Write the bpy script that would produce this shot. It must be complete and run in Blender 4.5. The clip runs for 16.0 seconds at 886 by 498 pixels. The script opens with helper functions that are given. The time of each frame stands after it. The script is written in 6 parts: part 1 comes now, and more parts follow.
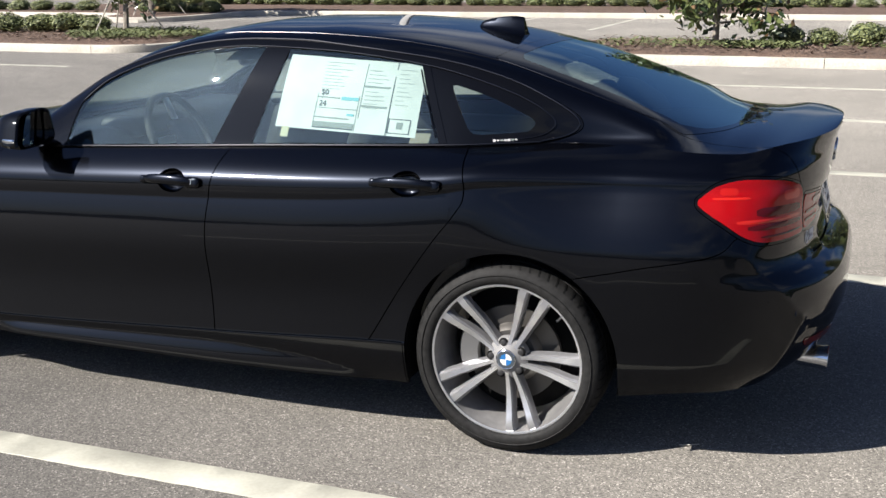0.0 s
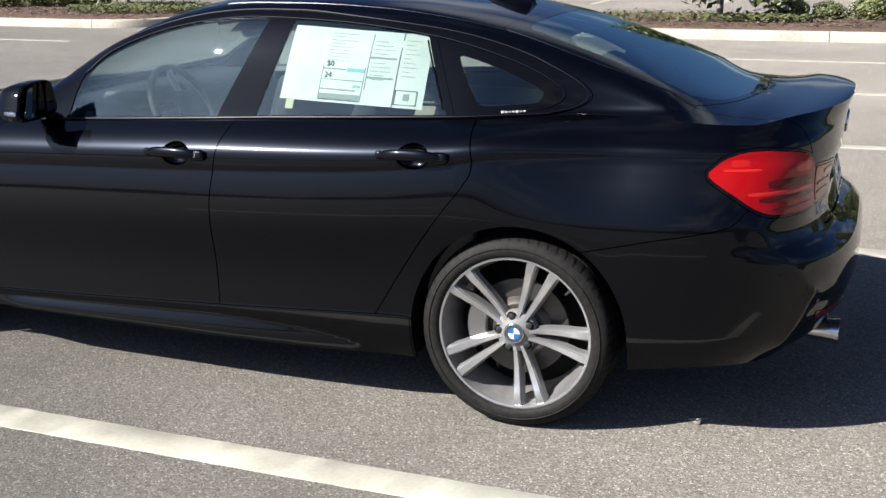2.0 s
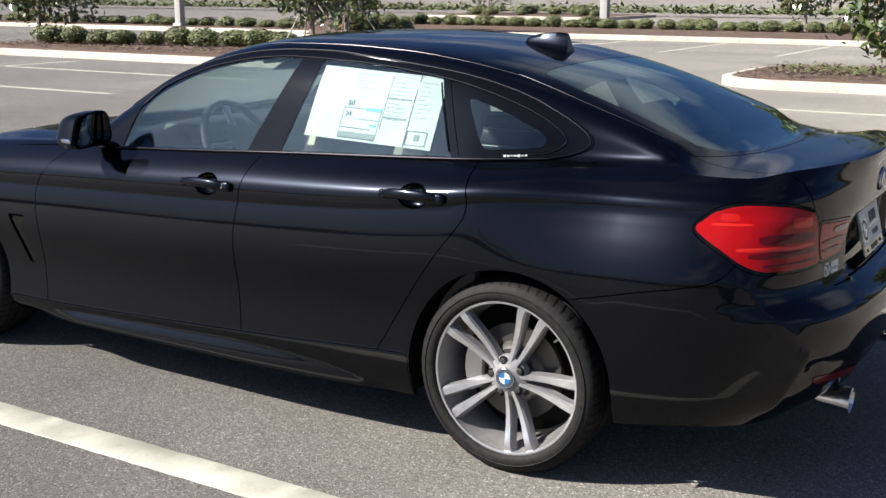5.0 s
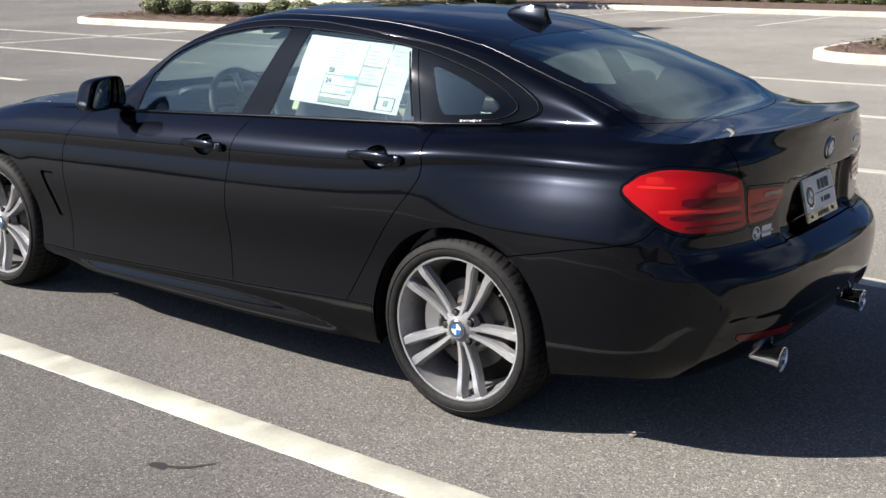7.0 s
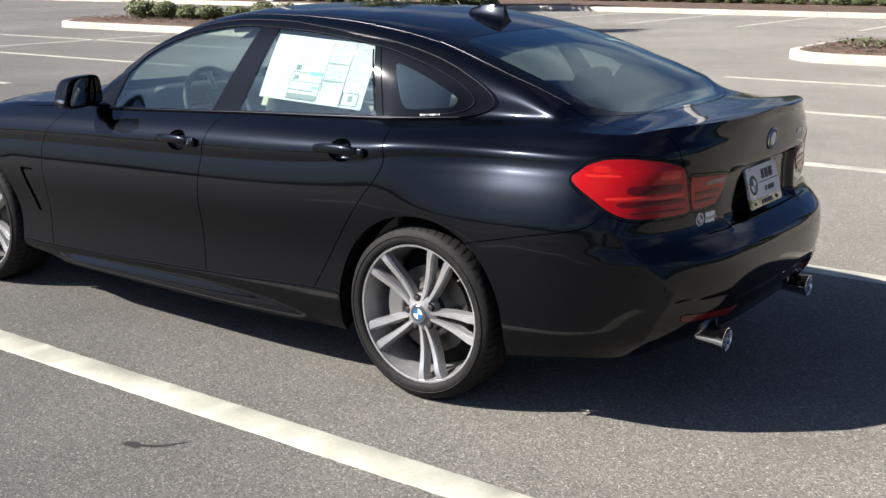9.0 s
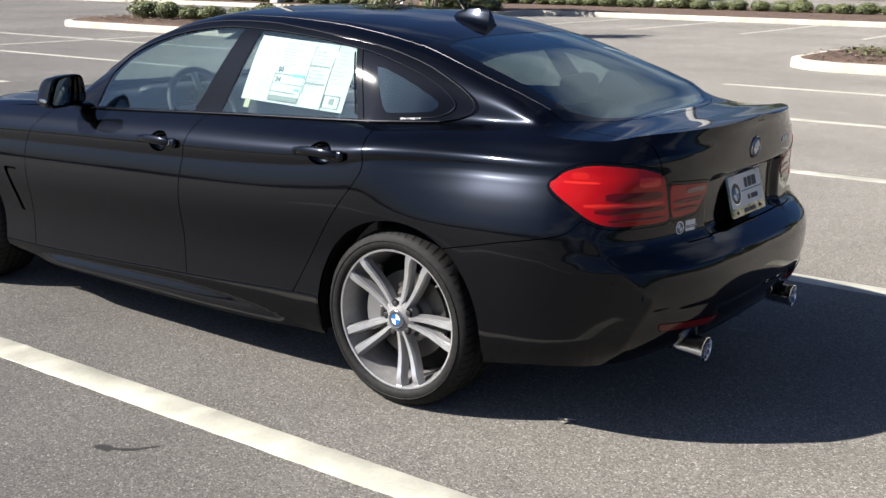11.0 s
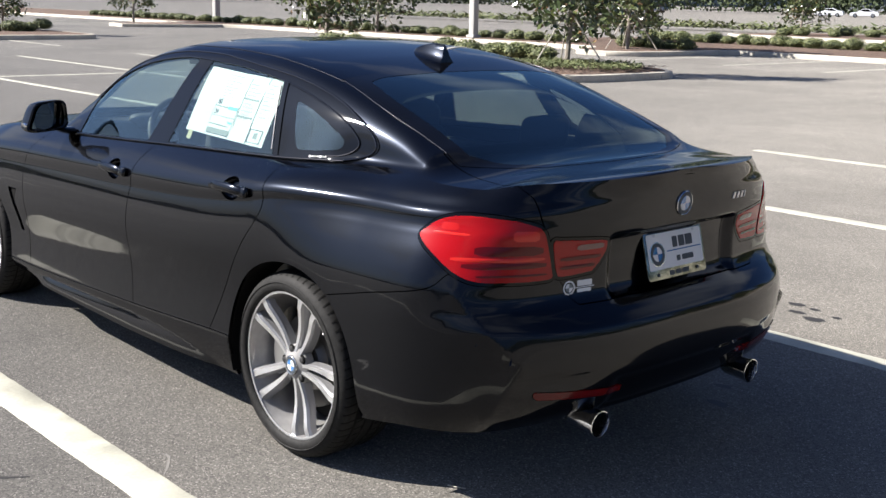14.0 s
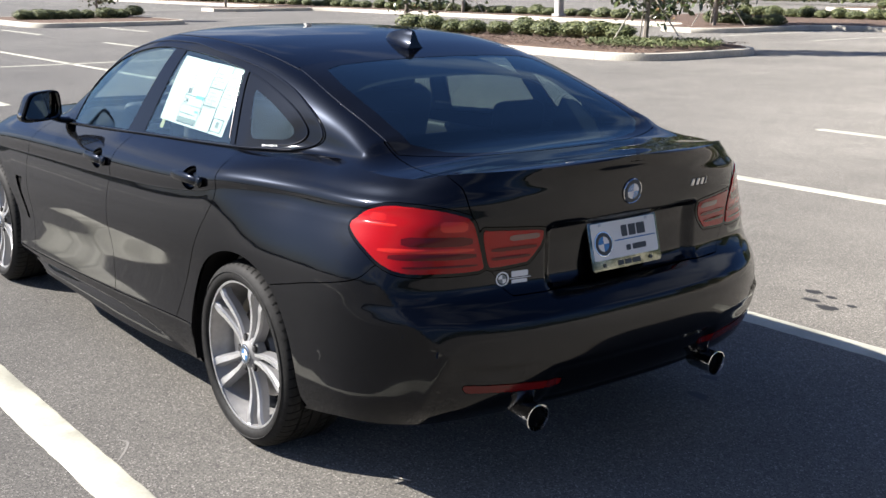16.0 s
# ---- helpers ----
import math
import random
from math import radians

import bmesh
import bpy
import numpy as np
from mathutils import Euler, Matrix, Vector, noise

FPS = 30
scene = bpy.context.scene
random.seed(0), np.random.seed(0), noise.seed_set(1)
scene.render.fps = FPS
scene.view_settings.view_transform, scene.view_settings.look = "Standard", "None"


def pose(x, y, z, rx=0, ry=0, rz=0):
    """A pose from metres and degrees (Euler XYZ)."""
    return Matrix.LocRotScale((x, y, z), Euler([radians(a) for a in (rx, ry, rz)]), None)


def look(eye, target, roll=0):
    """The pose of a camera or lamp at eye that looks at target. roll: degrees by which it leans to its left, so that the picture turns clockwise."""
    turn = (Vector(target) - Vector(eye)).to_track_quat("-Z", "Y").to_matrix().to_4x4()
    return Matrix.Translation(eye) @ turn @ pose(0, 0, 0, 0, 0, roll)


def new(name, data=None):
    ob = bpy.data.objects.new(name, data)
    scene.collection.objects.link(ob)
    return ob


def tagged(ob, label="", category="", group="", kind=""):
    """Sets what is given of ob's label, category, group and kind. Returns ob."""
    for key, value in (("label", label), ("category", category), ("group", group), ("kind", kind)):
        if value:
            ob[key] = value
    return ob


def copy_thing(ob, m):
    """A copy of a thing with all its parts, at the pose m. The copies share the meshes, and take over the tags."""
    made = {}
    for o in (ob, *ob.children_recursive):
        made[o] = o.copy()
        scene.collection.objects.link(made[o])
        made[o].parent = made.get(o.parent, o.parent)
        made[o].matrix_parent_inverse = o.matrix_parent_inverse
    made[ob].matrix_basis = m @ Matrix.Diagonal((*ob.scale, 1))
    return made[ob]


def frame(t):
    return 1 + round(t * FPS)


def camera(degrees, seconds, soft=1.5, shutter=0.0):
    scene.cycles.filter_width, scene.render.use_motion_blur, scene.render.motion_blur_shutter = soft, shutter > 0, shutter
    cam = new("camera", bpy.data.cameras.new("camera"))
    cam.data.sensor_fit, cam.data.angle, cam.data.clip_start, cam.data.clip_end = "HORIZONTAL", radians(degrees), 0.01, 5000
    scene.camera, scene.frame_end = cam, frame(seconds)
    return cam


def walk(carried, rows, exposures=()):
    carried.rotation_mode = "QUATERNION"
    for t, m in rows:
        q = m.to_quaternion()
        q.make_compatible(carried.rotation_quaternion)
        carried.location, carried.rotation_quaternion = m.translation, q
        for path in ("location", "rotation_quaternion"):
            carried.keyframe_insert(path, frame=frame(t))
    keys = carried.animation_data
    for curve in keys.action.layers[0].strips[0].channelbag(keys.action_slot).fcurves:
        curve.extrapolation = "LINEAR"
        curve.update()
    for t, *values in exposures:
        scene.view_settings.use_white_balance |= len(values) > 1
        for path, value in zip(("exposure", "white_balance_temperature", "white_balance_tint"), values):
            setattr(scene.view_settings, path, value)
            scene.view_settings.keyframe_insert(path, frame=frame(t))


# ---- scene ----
cam = camera(42.6, 16.0)
PATH = [
    (0, (1.09, -4.297, 1.613), (0.394, -2.486, 1.124), -0.5),
    (0.5, (1.105, -4.274, 1.607), (0.397, -2.472, 1.104), -0.7),
    (1, (1.095, -4.265, 1.608), (0.389, -2.468, 1.088), -0.7),
    (1.5, (1.058, -4.281, 1.591), (0.367, -2.48, 1.064), -0.5),
    (2, (1.06, -4.271, 1.595), (0.365, -2.472, 1.065), -0.6),
    (2.5, (1.176, -4.228, 1.597), (0.43, -2.444, 1.088), -0.7),
    (3, (1.304, -4.171, 1.588), (0.5, -2.404, 1.109), -0.4),
    (3.5, (1.381, -4.089, 1.6), (0.544, -2.332, 1.139), -0.1),
    (4, (1.447, -4.032, 1.607), (0.574, -2.291, 1.151), -0.1),
    (4.5, (1.545, -4.025, 1.584), (0.603, -2.318, 1.137), 0.1),
    (4.7, (1.581, -4.022, 1.58), (0.612, -2.33, 1.133), 0.1),
    (6.8, (2.198, -3.934, 1.587), (1.038, -2.382, 1.092), 0.1),
    (7, (2.237, -3.937, 1.589), (1.072, -2.389, 1.093), -0.0),
    (7.5, (2.317, -3.982, 1.581), (1.149, -2.434, 1.09), 0.0),
    (8, (2.373, -4.009, 1.582), (1.208, -2.459, 1.091), -0.1),
    (8.5, (2.418, -4.012, 1.586), (1.255, -2.462, 1.092), -0.3),
    (9, (2.432, -4.035, 1.583), (1.283, -2.474, 1.092), -0.2),
    (11.3, (2.506, -3.91, 1.58), (1.345, -2.355, 1.096), 0.7),
    (11.5, (2.555, -3.86, 1.584), (1.37, -2.323, 1.102), 0.5),
    (12, (2.645, -3.72, 1.582), (1.408, -2.22, 1.11), 0.6),
    (12.5, (2.717, -3.545, 1.584), (1.43, -2.086, 1.122), 1.4),
    (13, (2.854, -3.382, 1.574), (1.508, -1.971, 1.129), 1.3),
    (13.5, (3.007, -3.208, 1.578), (1.608, -1.846, 1.144), 1.2),
    (14, (3.118, -3.048, 1.585), (1.68, -1.727, 1.154), 1.3),
    (14.5, (3.197, -2.888, 1.59), (1.726, -1.602, 1.162), 1.5),
    (15, (3.293, -2.758, 1.607), (1.788, -1.514, 1.171), 1.0),
    (15.5, (3.403, -2.652, 1.619), (1.865, -1.455, 1.168), 0.3),
    (16, (3.399, -2.627, 1.61), (1.856, -1.443, 1.143), 0.1),
]
walk(cam, [(t, look(eye, target, roll)) for t, eye, target, roll in PATH], exposures=[(0, 1.20), (4.7, 1.23), (9, 1.28), (12.5, 1.32), (14, 1.52), (15, 1.62), (16, 1.64)])

# ---- world and sun ----
SUN = Vector((-0.556, -0.556, 0.617)).normalized()
world = bpy.data.worlds.new("world")
scene.world = world
world.use_nodes = True
wn = world.node_tree
sky = wn.nodes.new("ShaderNodeTexSky")
sky.sky_type = "NISHITA"
sky.sun_disc = False
sky.sun_elevation = math.asin(SUN.z)
sky.sun_rotation = math.atan2(SUN.x, SUN.y)
sky.air_density, sky.dust_density, sky.ozone_density = 1.0, 2.6, 3.0
wn.nodes["Background"].inputs["Strength"].default_value = 0.027
# thin fair-weather clouds over the whole sky
way, split, lift_z, spread = wn.nodes.new("ShaderNodeTexCoord"), wn.nodes.new("ShaderNodeSeparateXYZ"), wn.nodes.new("ShaderNodeMath"), wn.nodes.new("ShaderNodeVectorMath")
lift_z.inputs[1].default_value = 0.12
spread.operation = "DIVIDE"
flat_way = wn.nodes.new("ShaderNodeCombineXYZ")
wn.links.new(way.outputs["Generated"], split.inputs[0])
wn.links.new(split.outputs[2], lift_z.inputs[0])
for k in range(3):
    wn.links.new(lift_z.outputs[0], flat_way.inputs[k])
wn.links.new(way.outputs["Generated"], spread.inputs[0])
wn.links.new(flat_way.outputs[0], spread.inputs[1])
puffs, cover, veil = wn.nodes.new("ShaderNodeTexNoise"), wn.nodes.new("ShaderNodeMapRange"), wn.nodes.new("ShaderNodeMix")
puffs.inputs["Scale"].default_value, puffs.inputs["Detail"].default_value = 1.1, 7.0
cover.inputs[1].default_value, cover.inputs[2].default_value, cover.inputs[4].default_value = 0.52, 0.68, 0.60
veil.data_type = "RGBA"
veil.inputs[7].default_value = (11.0, 11.6, 12.6, 1)
wn.links.new(spread.outputs[0], puffs.inputs["Vector"])
wn.links.new(puffs.outputs["Fac"], cover.inputs[0])
wn.links.new(cover.outputs[0], veil.inputs[0])
blue_air = wn.nodes.new("ShaderNodeMix")
blue_air.data_type, blue_air.blend_type = "RGBA", "MULTIPLY"
blue_air.inputs[0].default_value, blue_air.inputs[7].default_value = 1.0, (0.72, 0.93, 1.40, 1)
wn.links.new(sky.outputs[0], blue_air.inputs[6])
wn.links.new(blue_air.outputs[2], veil.inputs[6])
wn.links.new(veil.outputs[2], wn.nodes["Background"].inputs["Color"])
sun = new("sun", bpy.data.lights.new("sun", "SUN"))
sun.data.energy, sun.data.angle, sun.data.color = 5.05, radians(0.53), (1.0, 0.945, 0.89)
sun.matrix_world = look(SUN * 60, (0, 0, 0))

# ---- materials ----
def material(name, colour, rough=0.5, metal=0.0, **more):
    m = bpy.data.materials.new(name)
    m.use_nodes = True
    b = m.node_tree.nodes["Principled BSDF"]
    b.inputs["Base Color"].default_value = (*colour, 1)
    b.inputs["Roughness"].default_value = rough
    b.inputs["Metallic"].default_value = metal
    for key, value in more.items():
        b.inputs[key.replace("_", " ")].default_value = value
    return m


def grain(m, scale, low, high, bump=0.0, detail=6.0, second=0.0, depth=0.01, rough=None, where="Object", stretch=(1, 1, 1)):
    """Two scales of colour variation and a bump."""
    t = m.node_tree
    b = t.nodes["Principled BSDF"]
    co = t.nodes.new("ShaderNodeTexCoord")
    mp = t.nodes.new("ShaderNodeMapping")
    mp.inputs["Scale"].default_value = stretch
    t.links.new(co.outputs[where], mp.inputs[0])
    n1 = t.nodes.new("ShaderNodeTexNoise")
    n1.inputs["Scale"].default_value, n1.inputs["Detail"].default_value = scale, detail
    t.links.new(mp.outputs[0], n1.inputs["Vector"])
    r1 = t.nodes.new("ShaderNodeValToRGB")
    r1.color_ramp.elements[0].position, r1.color_ramp.elements[1].position = 0.3, 0.72
    r1.color_ramp.elements[0].color, r1.color_ramp.elements[1].color = (*low, 1), (*high, 1)
    t.links.new(n1.outputs["Fac"], r1.inputs[0])
    out = r1.outputs[0]
    if second:
        n2 = t.nodes.new("ShaderNodeTexNoise")
        n2.inputs["Scale"].default_value, n2.inputs["Detail"].default_value = second, 4
        t.links.new(mp.outputs[0], n2.inputs["Vector"])
        r2 = t.nodes.new("ShaderNodeMapRange")
        r2.inputs[1].default_value, r2.inputs[2].default_value, r2.inputs[3].default_value, r2.inputs[4].default_value = 0.3, 0.7, 0.78, 1.18
        t.links.new(n2.outputs["Fac"], r2.inputs[0])
        mx = t.nodes.new("ShaderNodeMix")
        mx.data_type, mx.blend_type = "RGBA", "MULTIPLY"
        mx.inputs[0].default_value = 1.0
        t.links.new(out, mx.inputs[6])
        t.links.new(r2.outputs[0], mx.inputs[7])
        out = mx.outputs[2]
    t.links.new(out, b.inputs["Base Color"])
    if bump:
        bp = t.nodes.new("ShaderNodeBump")
        bp.inputs["Strength"].default_value, bp.inputs["Distance"].default_value = bump, depth
        t.links.new(n1.outputs["Fac"], bp.inputs["Height"])
        t.links.new(bp.outputs[0], b.inputs["Normal"])
    return m


def glass(name, tint):
    """A thin clear sheet: tinted view through, gloss that grows towards grazing sight."""
    m = bpy.data.materials.new(name)
    m.use_nodes = True
    t = m.node_tree
    t.nodes.remove(t.nodes["Principled BSDF"])
    clear, gloss, mix = t.nodes.new("ShaderNodeBsdfTransparent"), t.nodes.new("ShaderNodeBsdfGlossy"), t.nodes.new("ShaderNodeMixShader")
    lw, power, span = t.nodes.new("ShaderNodeLayerWeight"), t.nodes.new("ShaderNodeMath"), t.nodes.new("ShaderNodeMapRange")
    clear.inputs[0].default_value = (*tint, 1)
    gloss.inputs["Color"].default_value, gloss.inputs["Roughness"].default_value = (0.84, 1.0, 0.97, 1), 0.008
    lw.inputs[0].default_value = 0.5
    power.operation = "POWER"
    power.inputs[1].default_value = 4.0
    span.inputs[3].default_value, span.inputs[4].default_value = 0.09, 1.0
    t.links.new(lw.outputs["Facing"], power.inputs[0])
    t.links.new(power.outputs[0], span.inputs[0])
    t.links.new(span.outputs[0], mix.inputs[0])
    t.links.new(clear.outputs[0], mix.inputs[1])
    t.links.new(gloss.outputs[0], mix.inputs[2])
    t.links.new(mix.outputs[0], t.nodes["Material Output"].inputs[0])
    return m


def car_paint():
    """Black base under a clear coat, with fine flakes that glow softly round the sun's reflection."""
    m = material("black_paint", (0.0004, 0.0004, 0.0006), 0.5, 0.0, Specular_IOR_Level=0.0, Coat_Weight=1.0, Coat_Roughness=0.04, Coat_IOR=1.33)
    t = m.node_tree
    body = t.nodes["Principled BSDF"]
    flakes, swirl = t.nodes.new("ShaderNodeBsdfGlossy"), t.nodes.new("ShaderNodeBsdfGlossy")
    flakes.inputs["Color"].default_value, flakes.inputs["Roughness"].default_value = (0.0046, 0.0054, 0.0074, 1), 0.32
    swirl.inputs["Color"].default_value, swirl.inputs["Roughness"].default_value = (0.0042, 0.0044, 0.0048, 1), 0.13
    both, whole = t.nodes.new("ShaderNodeAddShader"), t.nodes.new("ShaderNodeAddShader")
    t.links.new(flakes.outputs[0], both.inputs[0])
    t.links.new(swirl.outputs[0], both.inputs[1])
    t.links.new(body.outputs[0], whole.inputs[0])
    t.links.new(both.outputs[0], whole.inputs[1])
    t.links.new(whole.outputs[0], t.nodes["Material Output"].inputs[0])
    return m


PAINT = car_paint()
BEAD = material("dark_bright_trim", (0.05, 0.05, 0.054), 0.22, 1.0)
TRIM = material("gloss_trim", (0.002, 0.002, 0.0022), 0.035, Specular_IOR_Level=0.28)
RUBBER = material("rubber_seal", (0.006, 0.006, 0.006), 0.8, Specular_IOR_Level=0.1)
INNER = material("dark_lining", (0.008, 0.008, 0.008), 0.9, Specular_IOR_Level=0.06)
GLASS = glass("side_glass", (0.76, 0.86, 0.83))
DARKGLASS = glass("tinted_glass", (0.29, 0.36, 0.35))
CHROME = material("chrome", (0.688, 0.6966, 0.7138), 0.13, 1.0)
SATIN = material("satin_metal", (0.473, 0.473, 0.4816), 0.3, 1.0)
RED = material("red_lens", (0.30, 0.0016, 0.0025), 0.2, 0.0, Specular_IOR_Level=0.2, Subsurface_Weight=0.4, Subsurface_Radius=(1.0, 0.08, 0.06), Subsurface_Scale=0.12, Coat_Weight=0.35, Coat_Roughness=0.01)
REDDEEP = material("red_lens_deep", (0.085, 0.001, 0.0015), 0.2, 0.0, Specular_IOR_Level=0.2, Coat_Weight=0.35, Coat_Roughness=0.01)
REDGLOW = material("red_lens_band", (0.50, 0.014, 0.007), 0.2, 0.0, Specular_IOR_Level=0.2, Coat_Weight=0.7, Coat_Roughness=0.01)
# orange glow in the lens, put into the colour
AMBERRED = material("red_lens_warm", (0.36, 0.006, 0.003), 0.2, 0.0, Specular_IOR_Level=0.2, Coat_Weight=0.6, Coat_Roughness=0.01)
CLEARLENS = material("clear_lens", (0.15, 0.06, 0.055), 0.15, 0.0, Coat_Weight=0.4)
TYRE = grain(material("tyre_rubber", (0.018, 0.018, 0.018), 0.66, Specular_IOR_Level=0.14), 60, (0.010, 0.010, 0.0098), (0.020, 0.0197, 0.0192), 0.15, second=5, depth=0.002)
WHEEL = grain(material("machined_alloy", (0.85, 0.855, 0.87), 0.34, 1.0), 40, (0.82, 0.825, 0.84), (0.89, 0.895, 0.91), second=7)
WHEELGREY = material("grey_alloy", (0.29, 0.29, 0.295), 0.36, 0.6)
HUBGREY = material("hub_alloy", (0.20, 0.198, 0.195), 0.65, 0.1, Specular_IOR_Level=0.2)
BARREL = grain(material("rim_barrel", (0.315, 0.3075, 0.3), 0.36, 0.6), 30, (0.27, 0.2662, 0.2625), (0.345, 0.3375, 0.33), second=6)
DISC = material("brake_steel", (0.10, 0.095, 0.088), 0.42, 0.7)
WHITE = material("white_card", (0.615, 0.6225, 0.615), 0.5)
PAPER = grain(material("sheet_paper", (0.45, 0.465, 0.45), 0.6), 8, (0.4275, 0.4425, 0.4275), (0.4725, 0.4875, 0.4725), second=2)
BLUE = material("badge_blue", (0.015, 0.12, 0.315), 0.2, 0.0, Coat_Weight=1.0)
LETTER = material("pale_script", (0.315, 0.315, 0.315), 0.5)
INK = material("dark_ink", (0.03, 0.04, 0.05), 0.6)
GREYINK = material("grey_ink", (0.15, 0.1725, 0.165), 0.6)
FAINTINK = material("faint_ink", (0.3, 0.3225, 0.315), 0.6)
BLUEINK = material("pale_blue_ink", (0.09, 0.315, 0.36), 0.6)
LEATHER = grain(material("beige_leather", (0.27, 0.24, 0.1875), 0.55), 90, (0.225, 0.2025, 0.1575), (0.285, 0.255, 0.2025), 0.2, depth=0.002)
DASH = grain(material("dark_plastic", (0.015, 0.015, 0.015), 0.6), 120, (0.012, 0.012, 0.01275), (0.021, 0.021, 0.021), 0.1, depth=0.001)
MIRROR = material("mirror_face", (0.85, 0.87, 0.88), 0.01, 1.0)


def asphalt():
    m = material("asphalt", (0.1, 0.1, 0.1), 0.85)
    t = m.node_tree
    b = t.nodes["Principled BSDF"]
    co = t.nodes.new("ShaderNodeTexCoord")
    def noise_at(scale, detail=3.0):
        n = t.nodes.new("ShaderNodeTexNoise")
        n.inputs["Scale"].default_value, n.inputs["Detail"].default_value = scale, detail
        t.links.new(co.outputs["Object"], n.inputs["Vector"])
        return n
    vo = t.nodes.new("ShaderNodeTexVoronoi")
    vo.inputs["Scale"].default_value = 190
    t.links.new(co.outputs["Object"], vo.inputs["Vector"])
    stone = t.nodes.new("ShaderNodeValToRGB")
    for p, c in ((0.0, (0.066, 0.061, 0.0535, 1)), (0.5, (0.135, 0.126, 0.1095, 1)), (0.90, (0.172, 0.1605, 0.139, 1)), (1.0, (0.335, 0.313, 0.274, 1))):
        e = stone.color_ramp.elements.new(p) if 0 < p < 1 else stone.color_ramp.elements[0 if p == 0 else -1]
        e.color = c
    sep = t.nodes.new("ShaderNodeSeparateColor")
    t.links.new(vo.outputs["Color"], sep.inputs[0])
    t.links.new(sep.outputs[0], stone.inputs[0])
    out = stone.outputs[0]
    for scale, lo, hi in ((0.35, 0.82, 1.2), (2.5, 0.92, 1.08), (40, 0.93, 1.07)):
        n = noise_at(scale, 5)
        r = t.nodes.new("ShaderNodeMapRange")
        r.inputs[1].default_value, r.inputs[2].default_value, r.inputs[3].default_value, r.inputs[4].default_value = 0.3, 0.7, lo, hi
        t.links.new(n.outputs["Fac"], r.inputs[0])
        mx = t.nodes.new("ShaderNodeMix")
        mx.data_type, mx.blend_type = "RGBA", "MULTIPLY"
        mx.inputs[0].default_value = 1.0
        t.links.new(out, mx.inputs[6])
        t.links.new(r.outputs[0], mx.inputs[7])
        out = mx.outputs[2]
    # the driven lanes beyond the bay are worn paler
    xyz, lane = t.nodes.new("ShaderNodeSeparateXYZ"), t.nodes.new("ShaderNodeMapRange")
    warp, shift = noise_at(0.5, 4), t.nodes.new("ShaderNodeMath")
    t.links.new(co.outputs["Object"], xyz.inputs[0])
    shift.operation = "MULTIPLY_ADD"
    shift.inputs[1].default_value = 4.0
    t.links.new(warp.outputs["Fac"], shift.inputs[0])
    t.links.new(xyz.outputs[1], shift.inputs[2])
    lane.inputs[1].default_value, lane.inputs[2].default_value, lane.inputs[3].default_value, lane.inputs[4].default_value = 2.5, 10.0, 0.94, 1.28
    t.links.new(shift.outputs[0], lane.inputs[0])
    wear = t.nodes.new("ShaderNodeMix")
    wear.data_type, wear.blend_type = "RGBA", "MULTIPLY"
    wear.inputs[0].default_value = 1.0
    t.links.new(out, wear.inputs[6])
    t.links.new(lane.outputs[0], wear.inputs[7])
    t.links.new(wear.outputs[2], b.inputs["Base Color"])
    bp = t.nodes.new("ShaderNodeBump")
    bp.inputs["Strength"].default_value, bp.inputs["Distance"].default_value = 0.3, 0.003
    b.inputs["Diffuse Roughness"].default_value = 1.0
    t.links.new(vo.outputs["Distance"], bp.inputs["Height"])
    t.links.new(bp.outputs[0], b.inputs["Normal"])
    return m


ASPHALT = asphalt()
LINEPAINT = grain(material("line_paint", (0.4128, 0.4092, 0.3321), 0.7), 70, (0.372, 0.364, 0.300), (0.426, 0.419, 0.346), 0.3, second=4, depth=0.003)
CONCRETE = grain(material("kerb_concrete", (0.465, 0.435, 0.375), 0.85), 30, (0.375, 0.345, 0.285), (0.495, 0.465, 0.3975), 0.2, second=1.3, depth=0.004)
MULCH = grain(material("mulch", (0.0975, 0.06, 0.045), 0.95), 28, (0.03375, 0.021, 0.015), (0.195, 0.1275, 0.09), 0.9, second=2, depth=0.04)
BARK = grain(material("bark", (0.15, 0.1275, 0.105), 0.9), 25, (0.15, 0.1275, 0.105), (0.315, 0.2775, 0.2325), 0.6, second=4, depth=0.02, stretch=(1, 1, 0.3))
POLE = material("pale_pole", (0.4125, 0.4125, 0.3975), 0.6)
STAKE = material("stake_wood", (0.4125, 0.375, 0.315), 0.8)


def leafy(name, low, high, rough=0.5):
    m = material(name, low, rough)
    t = m.node_tree
    g = t.nodes.new("ShaderNodeNewGeometry")
    r = t.nodes.new("ShaderNodeValToRGB")
    r.color_ramp.elements[0].color, r.color_ramp.elements[1].color = (*low, 1), (*high, 1)
    t.links.new(g.outputs["Random Per Island"], r.inputs[0])
    t.links.new(r.outputs[0], t.nodes["Principled BSDF"].inputs["Base Color"])
    return m


BOX = leafy("boxwood_leaf", (0.05625, 0.075, 0.027), (0.195, 0.2137, 0.0825), 0.6)
MAGNOLIA = leafy("magnolia_leaf", (0.0225, 0.04125, 0.015), (0.1125, 0.135, 0.045), 0.3)
DRYLEAF = leafy("brown_leaf", (0.12, 0.0675, 0.03), (0.225, 0.1425, 0.0675), 0.5)
GRASS = leafy("ground_cover", (0.0525, 0.075, 0.0225), (0.15, 0.165, 0.0675), 0.7)
WOODS = leafy("far_leaf", (0.01875, 0.03375, 0.0135), (0.0675, 0.09, 0.03375), 0.8)


# ---- mesh helpers ----
def link_mesh(name, mesh, mat, parent=None, label=""):
    ob = new(name, mesh)
    if mat:
        mesh.materials.append(mat)
    if parent:
        ob.parent = parent
    return tagged(ob, label)


